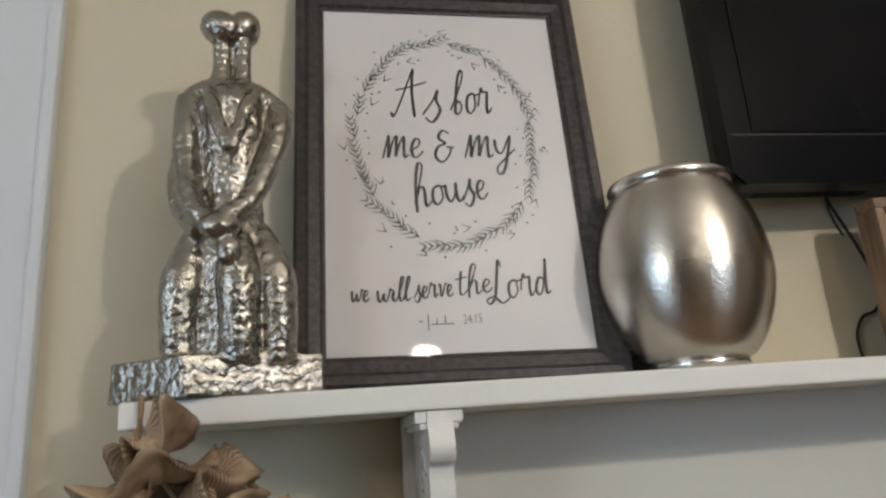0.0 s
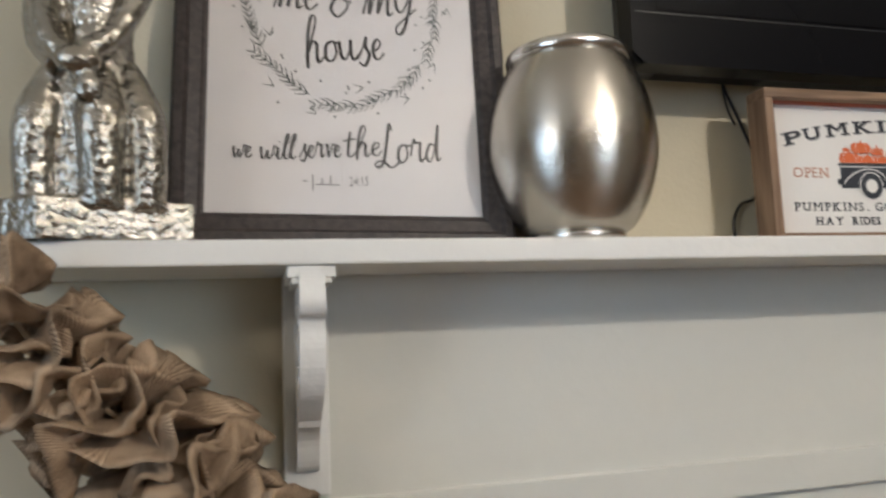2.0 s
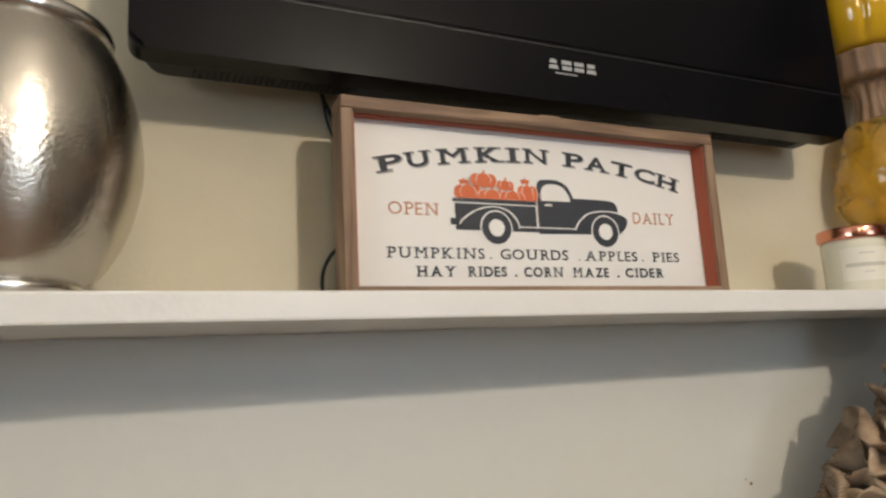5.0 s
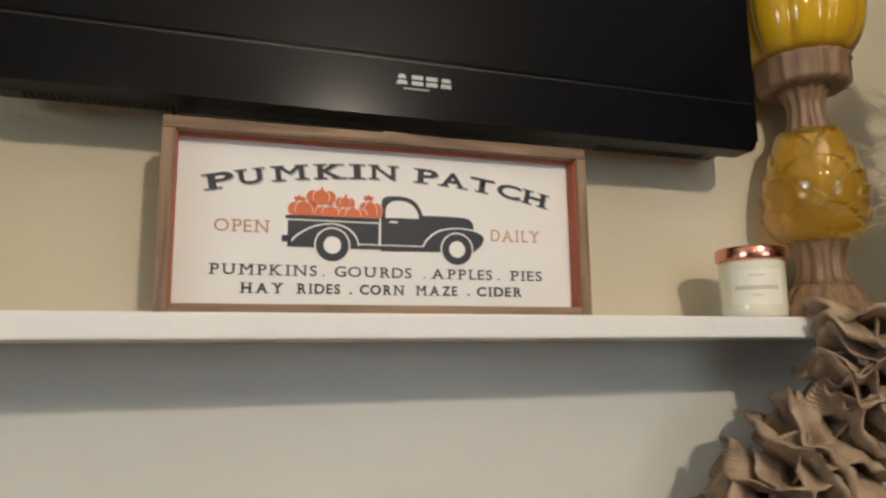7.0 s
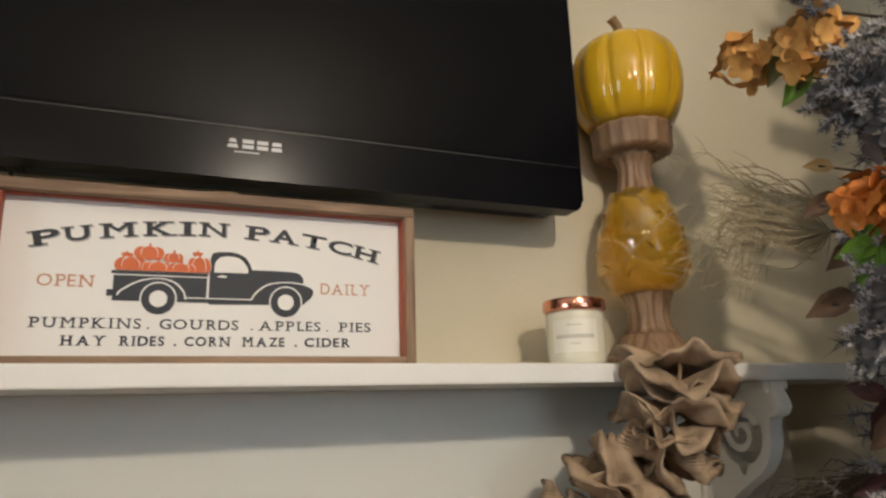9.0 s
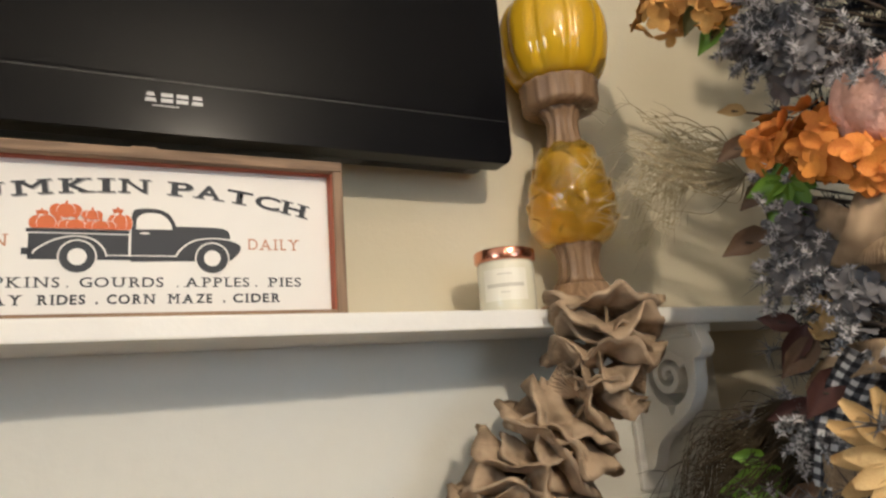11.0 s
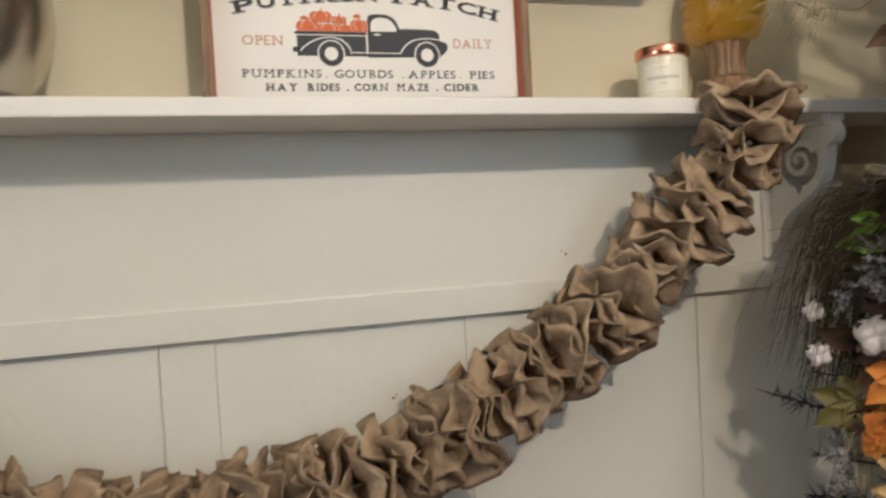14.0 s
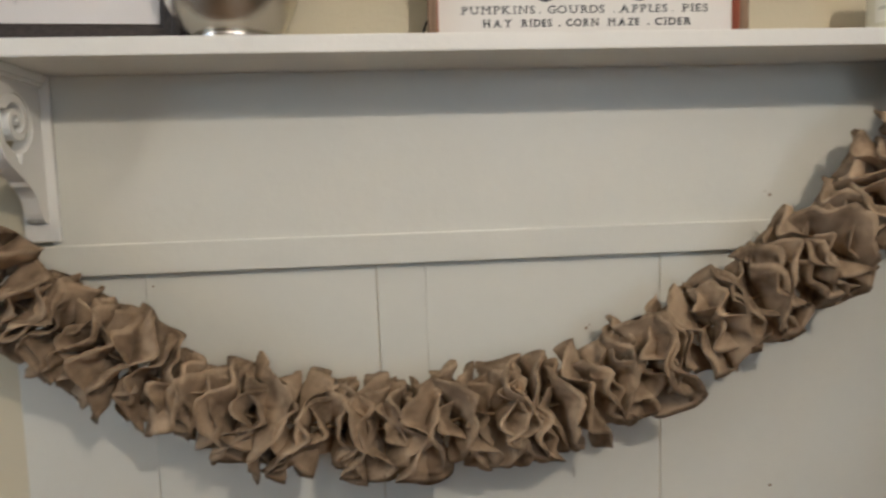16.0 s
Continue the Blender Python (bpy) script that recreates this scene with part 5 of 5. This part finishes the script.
def frosted_sprig(x, y, z, size, seed):
    """A flocked sprig: side twigs closely set with pale stubby needles."""
    r = random.Random(seed)
    p = Vector((x, y, z))
    p += facing(p) * 0.012
    sp = thing("frosted_sprig", pose(*p), "grey white frosted evergreen sprig", "sprig", "sprigs on the tree")
    d = facing(p)
    verts, faces, pv, pf = [], [], [], []
    for k in range(13):
        way = (d * 0.5 + Vector((-0.7, 0.0, 0)) + Vector((r.uniform(-1, 1), r.uniform(-0.5, 0.5), r.uniform(-1, 1)))).normalized()
        n = 34
        for j in range(n):
            f = j / n
            q = way * size * (0.2 + 0.8 * f) + Vector((0, 0, -0.1 * size * f * f))
            for _ in range(3):
                w = (way * 0.3 + Vector((r.uniform(-1, 1), r.uniform(-1, 1), r.uniform(-1, 1)))).normalized()
                needle(*((pv, pf) if r.random() < 0.25 + 0.35 * f else (verts, faces)), q, w, size * r.uniform(0.10, 0.17), 0.0015)
    quad_mesh("needles", verts, faces, FLOCK, sp, kind="stuff")
    quad_mesh("frosting", pv, pf, FROST, sp, "pale frosted tips", "stuff")
    part("stem", stemmed(bmesh.new(), p), BARK, sp)
    return sp


def spray(x, y, z, tips, material, label, n, seed, spread, droop=0.0, thick=0.0011, fork=0):
    """Wispy stems that fan from one root to round about the tip."""
    r = random.Random(seed)
    p = Vector((x, y, z))
    sp = thing("grass_spray", pose(x, y, z), label, "grass", "sprays on the tree")
    bm = bmesh.new()
    for k in range(n):
        tip = Vector(tips) - p + Vector((r.gauss(0, spread), r.gauss(0, spread * 0.35), r.gauss(0, spread)))
        tip *= r.uniform(0.55, 1.0)
        side = Vector((r.uniform(-1, 1), r.uniform(-0.4, 0.4), r.uniform(-1, 1))) * 0.03
        pts = smoothed([(0, 0, 0), tip * 0.35 + side, tip * 0.7 + side * 0.6 + Vector((0, 0, droop * 0.02)), tip + Vector((0, 0, -droop * 0.05))], 4)
        tube(bm, pts, [thick * (1 - 0.75 * i / 12) for i in range(len(pts))], 4)
        for _ in range(fork):
            q = pts[r.randrange(5, len(pts) - 1)]
            e = q + (tip.normalized() + Vector((r.uniform(-1, 1), r.uniform(-0.5, 0.5), r.uniform(-1, 1))) * 0.8) * r.uniform(0.012, 0.03)
            tube(bm, [q, q.lerp(e, 0.5) + Vector((0, 0, 0.003)), e], [thick * 0.6, thick * 0.5, thick * 0.25], 3)
    tagged(part("stalk", bm, material, sp), kind="stuff")
    part("stem", stemmed(bmesh.new(), p), BARK, sp)
    return sp


def ribbon(name, pts, width, material, label, wave=0.01, turn=(0.5, 0.8, 0.1)):
    """A cloth ribbon along points with a wavy fall and real thickness."""
    path = smoothed([Vector(p) + facing(Vector(p)) * 0.012 for p in pts], 8)
    bm = bmesh.new()
    uv = bm.loops.layers.uv.new("UVMap")
    side = Vector(turn).normalized()
    rows, run, dist = [], 0.0, []
    for i, p in enumerate(path):
        if i:
            run += (p - path[i - 1]).length
        dist.append(run)
        d = (path[min(i + 1, len(path) - 1)] - path[max(i - 1, 0)]).normalized()
        s = (side - d * side.dot(d)).normalized()
        n = s.cross(d)
        rows.append([bm.verts.new(p + s * width * u + n * wave * math.sin(3 * u * 2 + run * 50)) for u in (-0.5, -0.25, 0, 0.25, 0.5)])
    for i in range(len(rows) - 1):
        for k in range(4):
            f = bm.faces.new((rows[i][k], rows[i][k + 1], rows[i + 1][k + 1], rows[i + 1][k]))
            for lp, (a, c) in zip(f.loops, ((i, k), (i, k + 1), (i + 1, k + 1), (i + 1, k))):
                lp[uv].uv = (c * width / 4, dist[a])
    ob = tagged(part(name, bm, material, smooth=True), label, "ribbon", "ribbons on the tree")
    so = ob.modifiers.new("thick", "SOLIDIFY")
    so.thickness = 0.0012
    return ob


hydrangea(1.402, 0.6626, 1.7609, 0.044, PEACH, "peach orange artificial hydrangea bloom on a dark stem", 1)
hydrangea(1.4283, 0.5884, 1.7485, 0.050, PEACH, "peach orange artificial hydrangea bloom on a dark stem", 2)
hydrangea(1.4312, 0.559, 1.5366, 0.042, ORANGE, "burnt orange artificial hydrangea bloom", 3)
hydrangea(1.423, 0.4974, 1.5214, 0.046, ORANGE, "burnt orange artificial hydrangea bloom", 4)
hydrangea(1.4042, 0.4505, 1.4796, 0.044, ORANGE, "burnt orange artificial hydrangea bloom", 9)
hydrangea(1.4177, 0.628, 0.9003, 0.038, ORANGE, "burnt orange artificial hydrangea bloom", 5)
hydrangea(1.4289, 0.524, 1.34, 0.026, YELLOW, "small butter yellow artificial bloom", 8)
for i, (x, y, z, size) in enumerate(((1.431, 0.546, 1.4342, 0.036), (1.4279, 0.5183, 1.3927, 0.038), (1.4311, 0.5591, 1.3903, 0.030), (1.4191, 0.485, 1.3504, 0.036), (1.4283, 0.5207, 1.6636, 0.040), (1.4307, 0.5692, 1.6723, 0.028), (1.425, 0.5048, 1.6084, 0.036), (1.4295, 0.5807, 1.1301, 0.032), (1.4123, 0.6416, 1.1058, 0.024))):
    hydrangea(x, y, z, size, LAVENDER, "grey lavender frosted artificial bloom cluster", 80 + i)
sunflower(1.4112, 0.4651, 1.2066, 0.068, 6)
sunflower(1.4311, 0.5598, 0.8526, 0.085, 7)
for i, (x, y, z, s) in enumerate(((1.3714, 0.7091, 1.069, 0.017), (1.374, 0.7058, 1.0072, 0.019), (1.4122, 0.6417, 1.0394, 0.030), (1.4249, 0.6045, 1.0352, 0.022), (1.3972, 0.4379, 1.2905, 0.026))):
    cotton_boll(x, y, z, s, 30 + i)
leaf(1.4312, 0.5531, 1.4891, 0.055, (-0.3, 0.1, -0.5), GREEN, "bright green lobed artificial leaf", True)
leaf(1.4103, 0.646, 1.169, 0.080, (-1, 0.1, -0.20), GREEN, "bright green pointed artificial leaf")
leaf(1.4093, 0.6482, 1.1976, 0.040, (-1, 0.1, 0.05), GREEN, "bright green pointed artificial leaf")
leaf(1.4222, 0.6145, 1.6974, 0.050, (-0.8, 0, -0.6), GREEN, "bright green pointed artificial leaf")
leaf(1.424, 0.6083, 1.711, 0.055, (-0.4, 0, -0.5), OLIVE, "olive green artificial leaf")
leaf(1.4157, 0.6332, 1.7316, 0.045, (-0.5, 0, -0.6), OLIVE, "olive green artificial leaf")
leaf(1.4224, 0.6137, 1.4368, 0.060, (-1, 0.1, -0.35), BROWNLEAF, "dry brown artificial leaf")
leaf(1.4283, 0.5886, 1.4893, 0.055, (-0.7, 0.1, -0.4), BROWNLEAF, "dry brown artificial leaf")
leaf(1.4308, 0.5673, 1.4618, 0.060, (-0.3, 0.1, -0.7), BROWNLEAF, "dry brown artificial leaf")
leaf(1.4251, 0.604, 1.5959, 0.034, (-1, 0, 0.15), YELLOW, "pale gold artificial leaf")
leaf(1.424, 0.6083, 1.5495, 0.050, (-0.8, 0, -0.3), BROWNLEAF, "dry brown artificial leaf")
leaf(1.4233, 0.6107, 0.9826, 0.075, (0.1, 0, -1), ORANGE, "burnt orange artificial leaf", True)
leaf(1.4298, 0.5781, 1.3138, 0.055, (-0.6, 0, -0.6), MAROON, "dark maroon artificial leaf")
leaf(1.4276, 0.5925, 1.342, 0.045, (-0.9, 0, 0.2), MAROON, "dark maroon artificial leaf")
for i, (x, y, z, size, way) in enumerate(((1.4302, 0.5746, 1.3021, 0.060, (-0.7, 0, -0.5)), (1.4312, 0.5549, 1.2636, 0.065, (-0.6, 0, -0.6)), (1.4273, 0.594, 1.2454, 0.055, (-0.9, 0, -0.2)), (1.4243, 0.607, 1.1464, 0.070, (-0.8, 0, -0.6)), (1.4184, 0.6261, 1.105, 0.065, (-0.9, 0, -0.3)), (1.4135, 0.6386, 1.0148, 0.070, (-0.9, 0, -0.4)), (1.4093, 0.6482, 0.9762, 0.065, (-0.8, 0, -0.6)), (1.4028, 0.6611, 0.9174, 0.070, (-0.9, 0, -0.2)), (1.4211, 0.6181, 0.9206, 0.07, (-0.5, 0, -0.8)))):
    leaf(x, y, z, size, way, (MAROON, BROWNLEAF)[i % 3 == 0], ("dark maroon artificial leaf", "dry brown artificial leaf")[i % 3 == 0])
leaf(1.3975, 0.6706, 0.9402, 0.07, (-0.7, 0, -0.4), OLIVE, "olive green artificial leaf", True)
leaf(1.3899, 0.6831, 1.0304, 0.065, (-0.8, 0, 0.2), MAROON, "dark maroon artificial leaf")
leaf(1.4304, 0.5726, 1.0976, 0.07, (-0.5, 0, -0.5), MAROON, "dark maroon artificial leaf")
leaf(1.4163, 0.6316, 1.0678, 0.06, (-0.7, 0, 0.3), MAROON, "dark maroon artificial leaf")
for i, (x, y, z, s) in enumerate(((1.4312, 0.5519, 1.6595, 0.070), (1.4251, 0.5053, 1.6523, 0.075), (1.4291, 0.5833, 1.8047, 0.070), (1.4284, 0.5208, 1.8077, 0.08), (1.4085, 0.4592, 1.6977, 0.08), (1.4295, 0.5285, 1.6997, 0.06), (1.431, 0.545, 1.4351, 0.055), (1.4275, 0.5162, 1.3829, 0.060), (1.4306, 0.5697, 1.3918, 0.050),
                                  (1.4209, 0.4904, 1.332, 0.055), (1.4211, 0.6181, 1.1285, 0.055), (1.4044, 0.658, 1.0903, 0.045), (1.4305, 0.5714, 1.2322, 0.055), (1.3975, 0.6706, 0.8492, 0.055), (1.4249, 0.6045, 0.8112, 0.07), (1.408, 0.42, 1.5798, 0.06), (1.4312, 0.5565, 1.0634, 0.055), (1.4312, 0.5582, 1.4877, 0.05))):
    frosted_sprig(x, y, z, s, 50 + i)
p = Vector((1.4314, 0.42, 1.5418))
fuzz = thing("fuzzy_pumpkin", pose(*p), "dusty pink fuzzy fabric pumpkin among the branches", "pumpkin")
for k in range(8):
    a = k * math.pi / 4
    bm = bmesh.new()
    ball(bm, (0.026 * math.cos(a), 0.026 * math.sin(a), 0), (0.027, 0.027, 0.044), 16)
    part("lobe", bm, PINK, fuzz, smooth=True)
part("stem", stemmed(bmesh.new(), p), BARK, fuzz)
spray(1.4268, 0.5963, 1.5257, (1.3269, 0.735, 1.5633), TWIG, "pale dry twig spray with fine forks", 60, 70, 0.045, 1.0, 0.0011, 5)
spray(1.4245, 0.6065, 1.5653, (1.3754, 0.7038, 1.6073), TWIG, "pale dry twig spray with fine forks", 16, 71, 0.016, 0.0, 0.0011, 6)
spray(1.4271, 0.5952, 1.2546, (1.3484, 0.725, 1.0924), GRASS, "brown feathery dry grass spray", 170, 72, 0.032, 1.5, 0.0008, 1)
spray(1.4312, 0.5565, 1.2147, (1.3858, 0.6893, 1.0437), GRASS, "brown feathery dry grass spray", 150, 73, 0.045, 1.5, 0.0008, 1)
spray(1.4289, 0.5847, 1.2315, (1.3837, 0.6924, 0.9808), GRASS, "brown feathery dry grass spray", 200, 75, 0.050, 1.5, 0.0011, 1)
spray(1.4188, 0.6251, 0.9678, (1.3975, 0.6706, 0.7833), TWIG, "pale hanging twig spray", 14, 74, 0.03, 1.5, 0.0016, 5)
FLAT = (-0.5, 0.85, 0.15)
ribbon("burlap_ribbon", [(1.4733, 0.42, 1.4729), (1.4085, 0.42, 1.4451), (1.3949, 0.434, 1.4091), (1.4141, 0.4718, 1.3747)], 0.060, BURLAPPALE, "pale frayed burlap ribbon tail", 0.006, FLAT)
ribbon("burlap_ribbon", [(1.4593, 0.42, 1.4195), (1.3971, 0.4376, 1.4043), (1.4281, 0.5194, 1.4418), (1.4308, 0.5421, 1.4208), (1.4175, 0.4804, 1.3839)], 0.05, BURLAPPALE, "pale looped burlap ribbon", 0.006, (0.1, 0.2, 1.0))
ribbon("burlap_ribbon", [(1.4525, 0.42, 1.2744), (1.4068, 0.4558, 1.2965), (1.4306, 0.5387, 1.2852), (1.4311, 0.5607, 1.2592)], 0.032, BURLAPPALE, "pale frayed burlap ribbon tail", 0.005, (0.1, 0.2, 1.0))
ribbon("burlap_ribbon", [(1.4307, 0.5408, 1.1969), (1.4312, 0.5581, 1.1497), (1.4301, 0.5752, 1.1002), (1.4275, 0.5929, 1.0487)], 0.036, BURLAPPALE, "pale frayed burlap ribbon tail", 0.005, FLAT)
ribbon("plaid_ribbon", [(1.4175, 0.4804, 1.2995), (1.4301, 0.5332, 1.2418), (1.4312, 0.559, 1.1691), (1.4302, 0.575, 1.085), (1.429, 0.584, 1.0088)], 0.045, CHECK, "black and white buffalo check ribbon tail", 0.005, FLAT)
ribbon("plaid_ribbon", [(1.4199, 0.42, 1.2822), (1.4031, 0.4484, 1.2041), (1.4165, 0.4777, 1.1188), (1.4197, 0.4866, 1.0172)], 0.06, CHECK, "black and white buffalo check ribbon tail", 0.005, FLAT)
